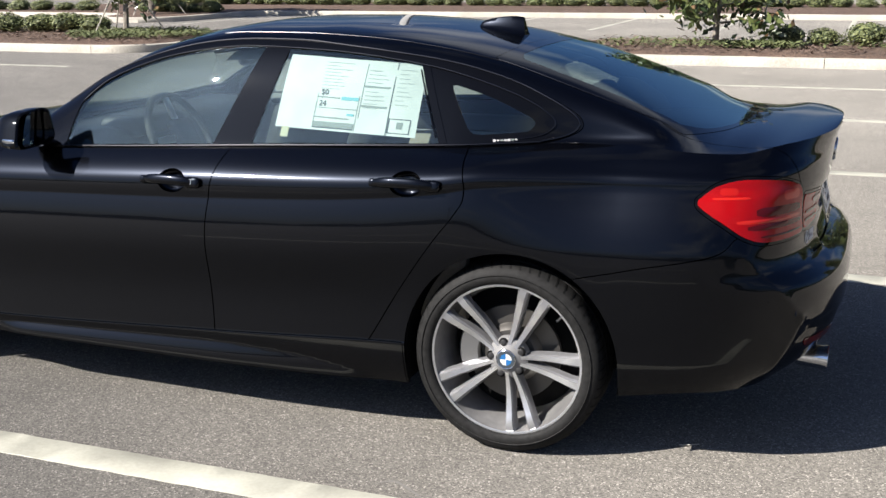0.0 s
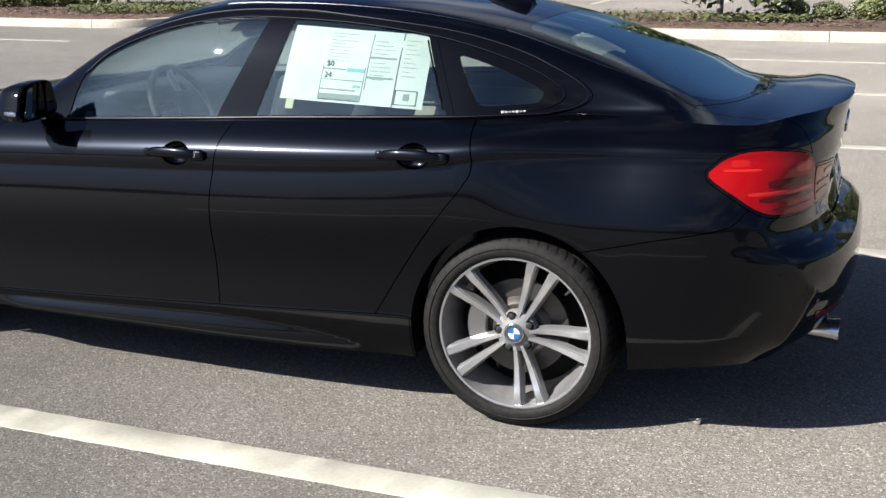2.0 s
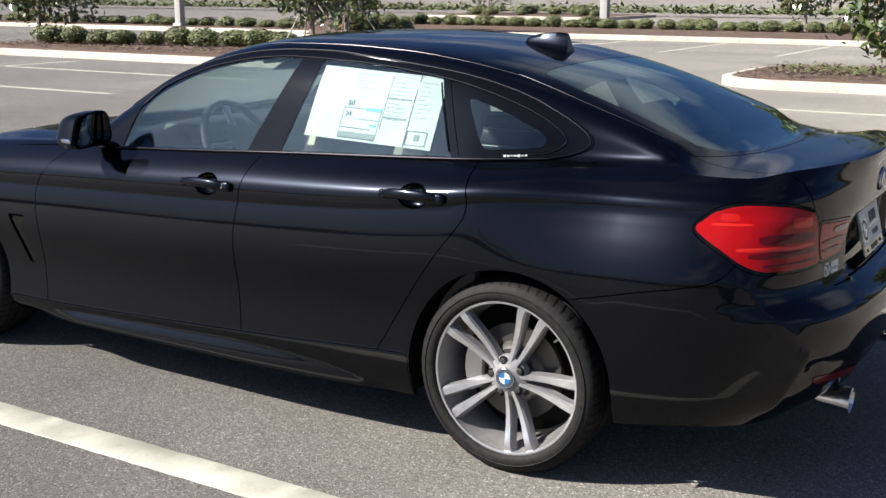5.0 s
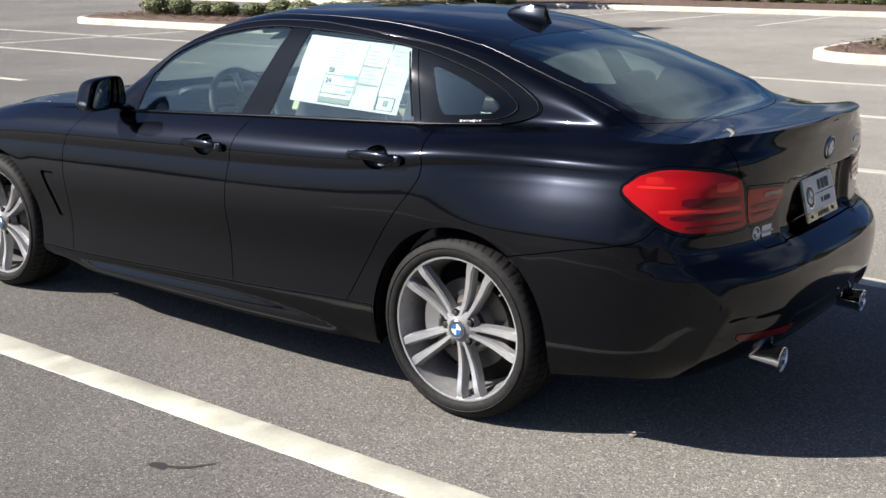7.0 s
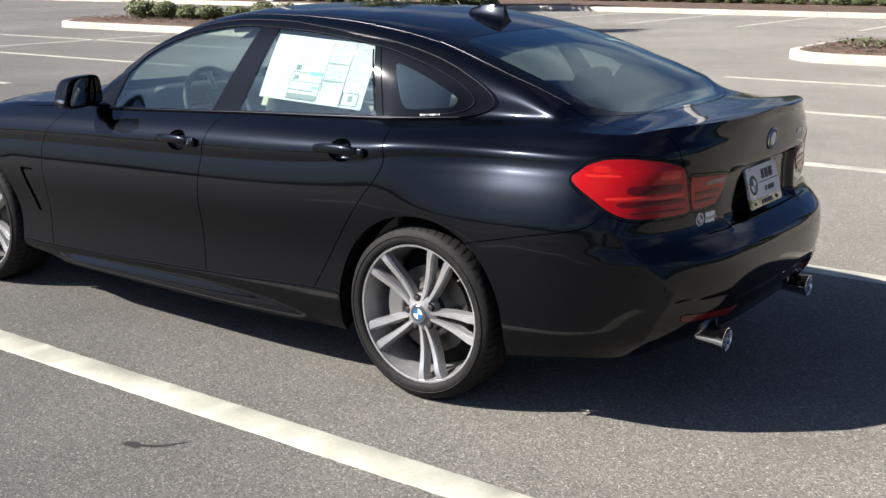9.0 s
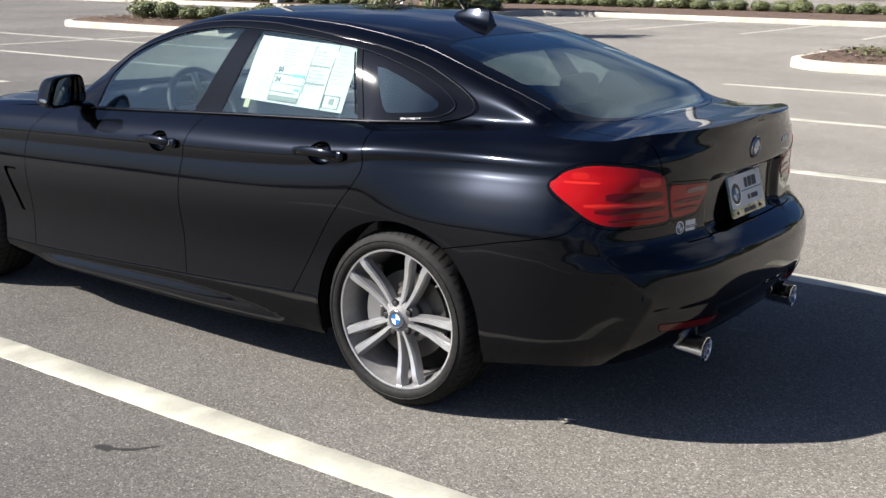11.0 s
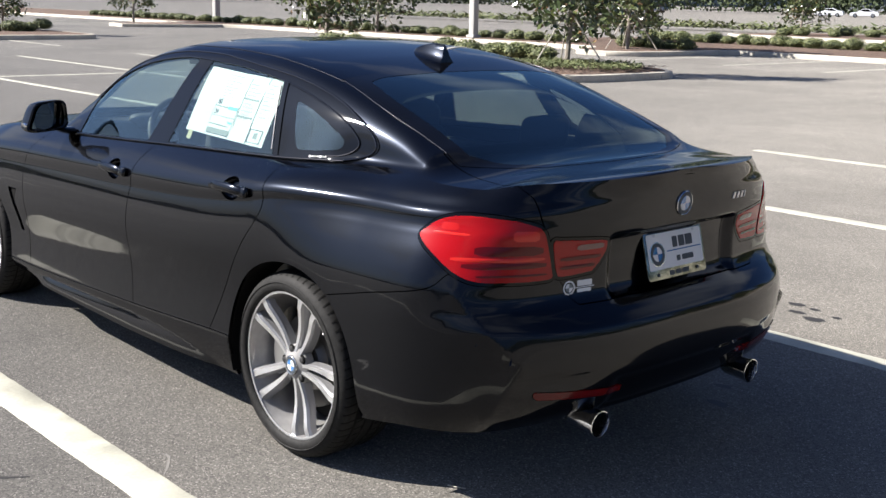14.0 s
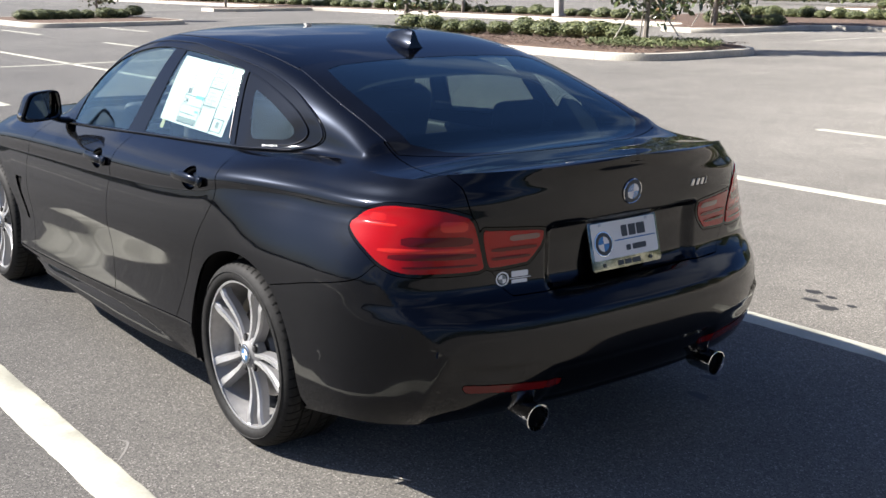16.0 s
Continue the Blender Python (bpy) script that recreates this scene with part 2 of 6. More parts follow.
def part(name, bm, mat, parent=None, label="", smooth=True):
    mesh = bpy.data.meshes.new(name)
    bm.to_mesh(mesh)
    bm.free()
    if smooth:
        mesh.shade_smooth()
        mesh.set_sharp_from_angle(angle=radians(38))
    return link_mesh(name, mesh, mat, parent, label)


def thing(name, label, category, group="", kind="", at=None):
    ob = new(name)
    ob.empty_display_size = 0.1
    if at is not None:
        ob.matrix_basis = at
    return tagged(ob, label, category, group, kind)


def box_bm(bm, size, at, bevel=0.0, segments=2):
    r = bmesh.ops.create_cube(bm, size=1.0, matrix=(at if isinstance(at, Matrix) else Matrix.Translation(at)) @ Matrix.Diagonal((*size, 1)))
    if bevel:
        edges = list({e for v in r["verts"] for e in v.link_edges})
        bmesh.ops.bevel(bm, geom=edges, offset=bevel, segments=segments, affect="EDGES", profile=0.5)
    return bm


def box(size, at, bevel=0.0, segments=2):
    return box_bm(bmesh.new(), size, at, bevel, segments)


def lathe(profile, steps=64, axis="Y", at=(0, 0, 0), closed=False):
    """Turn (radius, height) pairs about an axis."""
    bm = bmesh.new()
    rings = []
    for r, h in profile:
        ring = []
        for i in range(steps):
            a = 2 * math.pi * i / steps
            c, s = r * math.cos(a), r * math.sin(a)
            co = (c, h, s) if axis == "Y" else (c, s, h) if axis == "Z" else (h, c, s)
            ring.append(bm.verts.new(Vector(co) + Vector(at)))
        rings.append(ring)
    pairs = list(zip(rings, rings[1:])) + ([(rings[-1], rings[0])] if closed else [])
    for a, b in pairs:
        for i in range(steps):
            j = (i + 1) % steps
            bm.faces.new((a[i], a[j], b[j], b[i]))
    bmesh.ops.recalc_face_normals(bm, faces=bm.faces)
    return bm


def tube(points, radius, steps=8, bm=None, ends=True):
    """A swept round bar; radius is one number or one for each point."""
    bm = bm or bmesh.new()
    pts = [Vector(p) for p in points]
    radii = radius if isinstance(radius, (list, tuple)) else [radius] * len(pts)
    rings = []
    side = None
    for i, p in enumerate(pts):
        d = (pts[min(i + 1, len(pts) - 1)] - pts[max(i - 1, 0)]).normalized()
        if side is None:
            side = d.orthogonal().normalized()
        side = (side - d * side.dot(d)).normalized()
        up = d.cross(side)
        rings.append([bm.verts.new(p + (side * math.cos(a) + up * math.sin(a)) * radii[i]) for a in (2 * math.pi * k / steps for k in range(steps))])
    for a, b in zip(rings, rings[1:]):
        for i in range(steps):
            j = (i + 1) % steps
            bm.faces.new((a[i], a[j], b[j], b[i]))
    if ends:
        bm.faces.new(rings[0][::-1])
        bm.faces.new(rings[-1])
    return bm


def slab(outline, thick, at=None, bevel=0.0):
    """A flat shape in x, y, raised by thick along z and moved by the matrix at."""
    bm = bmesh.new()
    vs = [bm.verts.new((x, y, 0)) for x, y in outline]
    f = bm.faces.new(vs)
    r = bmesh.ops.extrude_face_region(bm, geom=[f])
    bmesh.ops.translate(bm, verts=[v for v in r["geom"] if isinstance(v, bmesh.types.BMVert)], vec=(0, 0, thick))
    bmesh.ops.recalc_face_normals(bm, faces=bm.faces)
    if bevel:
        top = [e for e in bm.edges if all(abs(v.co.z - thick) < 1e-6 for v in e.verts)]
        bmesh.ops.bevel(bm, geom=top, offset=bevel, segments=2, affect="EDGES", profile=0.5)
    if at is not None:
        bmesh.ops.transform(bm, matrix=at, verts=bm.verts)
    return bm


def spline(keys, n=8, closed=True):
    """Catmull-Rom through the keys."""
    k = [np.array(p, float) for p in keys]
    m = len(k)
    out = []
    for i in range(m if closed else m - 1):
        g = lambda j: k[j % m] if closed else k[min(max(j, 0), m - 1)]
        p0, p1, p2, p3 = g(i - 1), g(i), g(i + 1), g(i + 2)
        for t in np.arange(n) / n:
            out.append(0.5 * (2 * p1 + (p2 - p0) * t + (2 * p0 - 5 * p1 + 4 * p2 - p3) * t * t + (3 * p1 - p0 - 3 * p2 + p3) * t ** 3))
    if not closed:
        out.append(k[-1])
    return [tuple(float(v) for v in p) for p in out]

# ---- the car's skin: one smooth surface, cut into panels ----
# a runs along the side and round the rear, level from the bottom edge (0) over the belt (1) to the roof's middle (2)
def keyed(keys):
    """A smooth curve through (x, value) pairs that never overshoots."""
    xs, ys = np.array([k[0] for k in keys], float), np.array([k[1] for k in keys], float)
    h, d = np.diff(xs), np.diff(ys) / np.diff(xs)
    m = np.zeros(len(xs))
    m[0], m[-1] = d[0], d[-1]
    for i in range(1, len(xs) - 1):
        if d[i - 1] * d[i] > 0:
            w1, w2 = 2 * h[i] + h[i - 1], h[i] + 2 * h[i - 1]
            m[i] = (w1 + w2) / (w1 / d[i - 1] + w2 / d[i])
    def f(x):
        x = np.clip(np.asarray(x, float), xs[0], xs[-1])
        i = np.clip(np.searchsorted(xs, x) - 1, 0, len(xs) - 2)
        t = (x - xs[i]) / h[i]
        return ((1 + 2 * t) * (1 - t) ** 2 * ys[i] + t * (1 - t) ** 2 * h[i] * m[i] + t * t * (3 - 2 * t) * ys[i + 1] + t * t * (t - 1) * h[i] * m[i + 1])
    return f


def ease(x, a, b):
    t = np.clip((np.asarray(x, float) - a) / (b - a), 0, 1)
    return t * t * (3 - 2 * t)


REAR0, REARL, REARS = 0.35, 0.69, 1.3      # where the rear rounding starts, how far it reaches, its length in a
NOSE0, NOSEL, NOSES = -2.9, 0.70, 1.3
END = REAR0 + REARS
half_width = keyed([(-3.6, 0.835), (-2.8, 0.882), (-1.8, 0.907), (-1.1, 0.924), (-0.55, 0.931), (-0.25, 0.928), (0.0, 0.919), (0.3, 0.907), (0.7, 0.904), (1.04, 0.902)])


def plan(a):
    """The widest outline seen from above."""
    fr = np.clip((a - REAR0) / REARS, 0, 1.2) * math.pi / 2
    ff = np.clip((NOSE0 - a) / NOSES, 0, 1) * math.pi / 2
    rr = (np.abs(np.cos(fr)) ** 3.0 + np.sin(fr) ** 3.0 + 1e-12) ** (-1 / 3.0)
    rf = (np.cos(ff) ** 2.6 + np.sin(ff) ** 2.6 + 1e-12) ** (-1 / 2.6)
    x = np.where(a > REAR0, REAR0 + REARL * rr * np.sin(fr), np.where(a < NOSE0, NOSE0 - NOSEL * rf * np.sin(ff), a))
    y = half_width(x) * np.where(a > REAR0, rr * np.cos(fr), np.where(a < NOSE0, rf * np.cos(ff), 1.0))
    return x, y


bottom_z = keyed([(-4.2, 0.24), (-2.9, 0.2), (-0.4, 0.2), (0.2, 0.225), (0.42, 0.252), (0.7, 0.282), (0.95, 0.286), (1.65, 0.30)])
sill_z = keyed([(-4.2, 0.29), (-2.4, 0.272), (-1.1, 0.322), (-0.38, 0.36), (0.5, 0.375), (1.0, 0.40), (1.65, 0.42)])
crease_z = keyed([(-4.2, 0.66), (-2.6, 0.75), (-2.0, 0.775), (-1.1, 0.81), (-0.57, 0.84), (-0.25, 0.875), (-0.08, 0.905), (0.2, 0.92), (0.6, 0.93), (1.0, 0.945), (1.65, 0.96)])
belt_z = keyed([(-4.2, 0.70), (-3.3, 0.80), (-2.6, 0.90), (-2.1, 0.930), (-1.77, 0.944), (-0.93, 0.987), (-0.2, 1.017), (0.11, 1.032), (0.4, 1.034), (0.65, 1.026), (0.85, 1.024), (1.1, 1.048), (1.65, 1.065)])
# slope of the side inwards with height, level by level
slope_keys = [(0.18, -0.55), (0.24, -0.28), (0.335, -0.10), (0.345, 0.35), (0.352, 0.06), (0.41, 0.05), (0.475, -0.01), (0.535, -0.13), (0.58, -0.165), (0.62, -0.105), (0.67, 0.03), (0.74, 0.16), (0.80, 0.27), (0.808, 0.27),
              (0.816, -0.06), (0.85, 0.02), (0.872, 0.14), (0.90, 0.44), (0.95, 0.86), (1.0, 1.10)]
_zz = np.linspace(0.18, 1.0, 821)
_sl = np.interp(_zz, [k[0] for k in slope_keys], [k[1] for k in slope_keys])
_in = np.concatenate([[0], np.cumsum((_sl[1:] + _sl[:-1]) / 2 * np.diff(_zz))])
_in -= _in[_zz > 0.5].min()
rear_inset = keyed([(0.26, 0.20), (0.30, 0.12), (0.35, 0.055), (0.41, 0.022), (0.48, 0.004), (0.56, 0.0), (0.615, 0.008), (0.645, 0.035), (0.675, 0.075), (0.72, 0.098), (0.80, 0.10), (0.90, 0.088),
                    (0.97, 0.082), (1.02, 0.075), (1.05, 0.066), (1.07, 0.062)])
_q = keyed([(0.18, 0.035), (0.25, 0.018), (0.345, 0.004), (0.45, 0.0), (0.55, 0.0015), (0.60, 0.0045), (0.64, 0.0095), (0.67, 0.018), (0.72, 0.039), (0.772, 0.068), (0.80, 0.084), (0.812, 0.0875), (0.83, 0.0890), (0.86, 0.095), (0.90, 0.114), (0.95, 0.134), (1.0, 0.162)])
QUARTER = (_zz, _q(_zz))
shelf_top = keyed([(-4.2, 0.5), (-2.3, 0.50), (-1.9, 0.66), (-1.2, 0.66), (-0.85, 0.52), (-0.55, 0.22), (-0.40, 0.0), (1.65, 0.0)])
belt_in_y = keyed([(-2.2, 0.0), (-1.2, 0.008), (-0.95, 0.018), (-0.25, 0.046), (0.0, 0.063), (0.18, 0.066), (0.40, 0.046), (0.62, 0.018), (0.85, 0.002), (1.04, 0.0)])
ARCHES = ((0.012, 0.335, 0.366), (-2.81, 0.335, 0.365))


def lower(a, level):
    """Body side and rear, level 0 to 1."""
    nom = 0.18 + 0.82 * np.clip(level, 0, 1)
    anchors = (bottom_z(a), sill_z(a), crease_z(a), belt_z(a))
    marks = (0.18, 0.345, 0.81, 1.0)
    z = np.zeros_like(nom)
    for i in range(3):
        t = (nom - marks[i]) / (marks[i + 1] - marks[i])
        z = np.where((t >= 0) & ((t <= 1) | (i == 2)), anchors[i] + t * (anchors[i + 1] - anchors[i]), z)
    x0, y0 = plan(a)
    x1, y1 = plan(a + 1e-4)
    tx, ty = x1 - x0, -(y1 - y0)
    n = np.hypot(tx, ty) + 1e-12
    nx, ny = ty / n, -tx / n
    high = ease(z, 0.86, 0.98)
    turn = (a - REAR0) / REARS
    w = ease(turn, 0.22, 0.72) * (1 - high) + ease(turn, 0.36, 0.92) * high
    inset = np.interp(nom, _zz, _in)
    soft = ease(a, -0.22, 0.36)
    quarter = np.interp(nom, QUARTER[0], QUARTER[1])
    inset = inset * (1 - soft) + quarter * soft
    # the shoulder widens towards the rear as the cabin draws in
    inset = inset + belt_in_y(x0) * np.clip((nom - 0.84) / 0.16, 0, 1) ** 2
    rear = rear_inset(z)
    # number-plate recess
    rec = ease(np.abs(y0), 0.36, 0.31) * ease(z, 0.66, 0.70) * ease(z, 0.885, 0.86)
    rear = rear + 0.028 * rec
    # diffuser hollow in the bumper
    dif = ease(np.abs(y0), 0.40, 0.34) * ease(z, 0.315, 0.335) * ease(z, 0.465, 0.43)
    rear = rear + 0.014 * dif
    d = inset * (1 - w) + rear * w
    # creases that run from the lamp down the bumper's corner, and the hollow beside them
    for (a0, z0), (a1, z1), amp in (((0.774, 0.770), (1.022, 0.526), 0.011), ((1.022, 0.526), (0.942, 0.36), 0.012)):
        da, dz = a1 - a0, z1 - z0
        t = np.clip(((a - a0) * da + (z - z0) * dz) / (da * da + dz * dz), 0, 1)
        away = np.hypot(a - a0 - t * da, z - z0 - t * dz)
        d = d - amp * np.exp(-np.sqrt(away * away + 0.00003) / 0.04) * ease(t, 0.0, 0.25 if z0 > 0.7 else 0.01)
    hollow = ease(a, 0.99, 1.06) * ease(a, 1.30, 1.16) * ease(z, 0.495, 0.478) * ease(z, 0.425, 0.465)
    d = d + 0.006 * hollow
    # flared shelf of the side skirt
    low_part = (nom - 0.18) / 0.165
    over = shelf_top(a) - low_part
    d = d - 0.075 * 0.5 * (over + np.sqrt(over * over + 0.0008)) * ease(a, -2.38, -2.0) * ease(a, -0.38, -0.60)
    for cx, cz, r in ARCHES:
        dist = np.hypot(x0 - cx, z - cz)
        d = d - np.where(np.abs(x0 - cx) < 0.6, 0.002 * np.exp(-((dist - r) / 0.06) ** 2) * (1 - w), 0)
    return np.stack([x0 - nx * d, -y0 - ny * d, z], -1)


roof_z = keyed([(-3.6, 0.70), (-3.3, 0.82), (-2.7, 0.945), (-2.1, 1.0), (-1.9, 1.115), (-1.7, 1.232), (-1.5, 1.330), (-1.3, 1.381), (-1.1, 1.401), (-0.85, 1.402), (-0.6, 1.391), (-0.35, 1.363), (-0.12, 1.319), (0.1, 1.262), (0.3, 1.187), (0.45, 1.121), (0.55, 1.077), (0.64, 1.057), (0.8, 1.057), (0.97, 1.069)])
rail_z = keyed([(-3.6, 0.69), (-2.7, 0.93), (-2.15, 0.965), (-1.9, 1.09), (-1.65, 1.225), (-1.39, 1.312), (-1.12, 1.352), (-0.88, 1.357), (-0.6, 1.347), (-0.34, 1.315), (-0.10, 1.264), (0.07, 1.214), (0.2, 1.172), (0.30, 1.142), (0.4, 1.107), (0.5, 1.076), (0.6, 1.056), (0.97, 1.05)])
rail_y = keyed([(-3.6, 0.5), (-2.15, 0.66), (-1.65, 0.635), (-1.1, 0.605), (-0.6, 0.60), (-0.1, 0.60), (0.30, 0.605), (0.57, 0.615), (0.97, 0.62)])


def upper(a, level):
    """Windows, roof, bonnet and lid, level 1 to 2."""
    e = lower(a, np.ones_like(a))
    below = lower(a, np.full_like(a, 0.985))
    ex, ey, ez = e[..., 0], -e[..., 1], e[..., 2]
    tang = e - below
    tn = np.linalg.norm(tang, axis=-1) + 1e-9
    q = np.clip(level - 1, 0, 1)
    yr = np.minimum(rail_y(ex), ey * 0.92)
    zr, zc = rail_z(ex), roof_z(ex)
    zr = np.where(yr < rail_y(ex) - 1e-6, ez + (zc - ez) * 0.4, zr)
    step = 0.035
    c1y, c1z = ey + tang[..., 1] / tn * -1 * step, ez + tang[..., 2] / tn * step
    side = ease(ex, 0.12, -0.05) * ease(ex, -2.1, -1.9)
    c1y = c1y * (1 - side) + (ey - 0.012) * side
    c1z = c1z * (1 - side) + (ez + 0.02) * side
    mid_y, mid_z = ey + 0.5 * (yr - ey) + 0.014, ez + 0.52 * (zr - ez)
    ctrl_y = [ey, c1y, mid_y, yr + 0.012, yr * 0.87, yr * 0.45, yr * 0.0]
    ctrl_z = [ez, c1z, mid_z, zr, zr + 0.62 * (zc - zr), zc + 0.002, zc + 0.002]
    # clamped cubic B-spline with seven controls
    knots = np.array([0, 0, 0, 0, 1, 2, 3, 4, 4, 4, 4], float) / 4
    u = np.clip(q, 0, 1 - 1e-9)
    basis = [np.where((u >= knots[i]) & (u < knots[i + 1]), 1.0, 0.0) for i in range(10)]
    for p in (1, 2, 3):
        nxt = []
        for i in range(10 - p):
            l = (u - knots[i]) / (knots[i + p] - knots[i]) * basis[i] if knots[i + p] > knots[i] else 0
            r = (knots[i + p + 1] - u) / (knots[i + p + 1] - knots[i + 1]) * basis[i + 1] if knots[i + p + 1] > knots[i + 1] else 0
            nxt.append(l + r)
        basis = nxt
    y = sum(b * c for b, c in zip(basis, ctrl_y))
    z = sum(b * c for b, c in zip(basis, ctrl_z))
    deck = ease(ex, 0.42, 0.60)
    dy = ey * (1 - q)
    k = 1 - (1 - q) ** 2.6
    dz = ez + (zc - ez) * k
    y, z = y * (1 - deck) + dy * deck, z * (1 - deck) + dz * deck
    return np.stack([ex, -y, z], -1)


def skin(zone, a, level):
    return lower(a, level) if zone == 0 else upper(a, level)


def skin_normals(zone, a, level):
    e = 2e-4
    lo, hi = (0.0, 1.0) if zone == 0 else (1.0, 2.0)
    s0, s1 = np.clip(level - e, lo, hi), np.clip(level + e, lo, hi)
    a0, a1 = a - e, a + e
    n = np.cross(skin(zone, a1, level) - skin(zone, a0, level), skin(zone, a, s1) - skin(zone, a, s0))
    size = np.linalg.norm(n, axis=-1, keepdims=True)
    n = np.where(size > 1e-13, n / (size + 1e-20), np.array([0.0, 0.0, 1.0]))
    mid = (np.abs(a - END) < 1e-6)[..., None] if zone == 0 else (level > 1.99999)[..., None]
    n = np.where(mid, n * np.array([1, 0, 1]), n)
    return n / np.linalg.norm(n, axis=-1, keepdims=True)


class Cutter:
    """A grid on the skin that is cut along curves; each face keeps a panel's name."""

    def __init__(self, zone, a, level):
        self.zone = zone
        A, S = np.meshgrid(a, level, indexing="ij")
        self.a, self.s = A.ravel(), S.ravel()
        n = len(level)
        self.faces = [(i * n + j, (i + 1) * n + j, (i + 1) * n + j + 1, i * n + j + 1) for i in range(len(a) - 1) for j in range(n - 1)]
        self.names = ["body"] * len(self.faces)

    def places(self):
        return skin(self.zone, self.a, self.s)

    def cut(self, phi, inside, among, outside=None):
        """Faces with phi < 0 that are named in among take the name inside."""
        def value(a, s):
            return phi(a, skin(self.zone, a, s))
        vals = value(self.a, self.s)
        vals = np.where(np.abs(vals) < 1e-7, 1e-7, vals)
        neg = vals < 0
        edges, todo = {}, []
        for k, f in enumerate(self.faces):
            if self.names[k] not in among:
                continue
            c = sum(bool(neg[i]) for i in f)
            if c == 0:
                if outside:
                    self.names[k] = outside
            elif c == len(f):
                self.names[k] = inside
            else:
                todo.append(k)
                for i, j in zip(f, f[1:] + f[:1]):
                    if neg[i] != neg[j]:
                        edges.setdefault((min(i, j), max(i, j)), None)
        if not todo:
            return
        keys = list(edges)
        i, j = np.array([k[0] for k in keys]), np.array([k[1] for k in keys])
        lo, hi = np.zeros(len(keys)), np.ones(len(keys))
        sign = neg[i]
        for _ in range(16):
            t = (lo + hi) / 2
            v = value(self.a[i] + (self.a[j] - self.a[i]) * t, self.s[i] + (self.s[j] - self.s[i]) * t) < 0
            same = v == sign
            lo, hi = np.where(same, t, lo), np.where(same, hi, t)
        t = (lo + hi) / 2
        base = len(self.a)
        self.a = np.concatenate([self.a, self.a[i] + (self.a[j] - self.a[i]) * t])
        self.s = np.concatenate([self.s, self.s[i] + (self.s[j] - self.s[i]) * t])
        where = {k: base + n for n, k in enumerate(keys)}
        for k in todo:
            f, old = self.faces[k], self.names[k]
            sides = {True: [], False: []}
            for p, q in zip(f, f[1:] + f[:1]):
                sides[bool(neg[p])].append(p)
                if neg[p] != neg[q]:
                    w = where[(min(p, q), max(p, q))]
                    sides[True].append(w)
                    sides[False].append(w)
            self.faces[k], self.names[k] = tuple(sides[True]), inside
            if len(sides[False]) > 2:
                self.faces.append(tuple(sides[False]))
                self.names.append(outside or old)

    def groove(self, phi, inside, among, gap=0.0022):
        """As cut, with an open joint left along the curve."""
        self.cut(lambda a, p: phi(a, p) - gap, "_ring", among)
        self.cut(lambda a, p: phi(a, p) + gap, inside, ("_ring",))
        self.names = ["drop" if n == "_ring" else n for n in self.names]


def panel(name, cutters, names, mat, parent, label="", mirror=False, offset=0.0, flange=0.012, smooth_flange=True):
    """Gather faces of those names into one mesh, with turned-in edges."""
    verts, normals, faces = [], [], []
    flip = np.array([1, -1, 1]) if mirror else np.array([1, 1, 1])
    for c in cutters:
        pick = [f for f, n in zip(c.faces, c.names) if n in names]
        if not pick:
            continue
        used = sorted({i for f in pick for i in f})
        idx = {i: k for k, i in enumerate(used)}
        a, s = c.a[used], c.s[used]
        p, nn = skin(c.zone, a, s), skin_normals(c.zone, a, s)
        p = p + nn * offset
        base = len(verts)
        verts += list(p * flip)
        normals += list(nn * flip)
        local = [tuple(idx[i] for i in f) for f in pick]
        count = {}
        for f in local:
            for i, j in zip(f, f[1:] + f[:1]):
                count[(i, j)] = count.get((i, j), 0) + 1
        faces += [tuple(base + i for i in (f[::-1] if mirror else f)) for f in local]
        if flange:
            for (i, j) in list(count):
                if (j, i) in count:
                    continue
                seam = (c.zone == 0 and c.s[used[i]] > 0.9999 and c.s[used[j]] > 0.9999 and not c.closed_top(a[i])) or (c.zone == 1 and (c.s[used[i]] > 1.9999 and c.s[used[j]] > 1.9999))
                seam = seam or (c.zone == 1 and c.s[used[i]] < 1.0001 and c.s[used[j]] < 1.0001 and not c.closed_top(a[i]))
                if seam or (c.zone == 0 and a[i] > END - 1e-6 and a[j] > END - 1e-6):
                    continue
                out = np.cross(p[j] - p[i], nn[i])
                out /= np.linalg.norm(out) + 1e-12
                k = len(verts)
                for q, n0 in ((p[i], nn[i]), (p[j], nn[j]), (p[j] - nn[j] * flange, nn[j]), (p[i] - nn[i] * flange, nn[i])):
                    verts.append(q * flip)
                    normals.append(out * flip)
                quad = (k, k + 3, k + 2, k + 1)
                faces.append(quad[::-1] if mirror else quad)
    if not faces:
        return None
    mesh = bpy.data.meshes.new(name)
    mesh.from_pydata([tuple(v) for v in verts], [], faces)
    mesh.update()
    mesh.shade_smooth()
    mesh.normals_split_custom_set_from_vertices([tuple(n) for n in normals])
    return link_mesh(name, mesh, mat, parent, label)


Cutter.closed_top = lambda self, a: -2.05 < a < 0.10      # the belt under the windows is an open joint


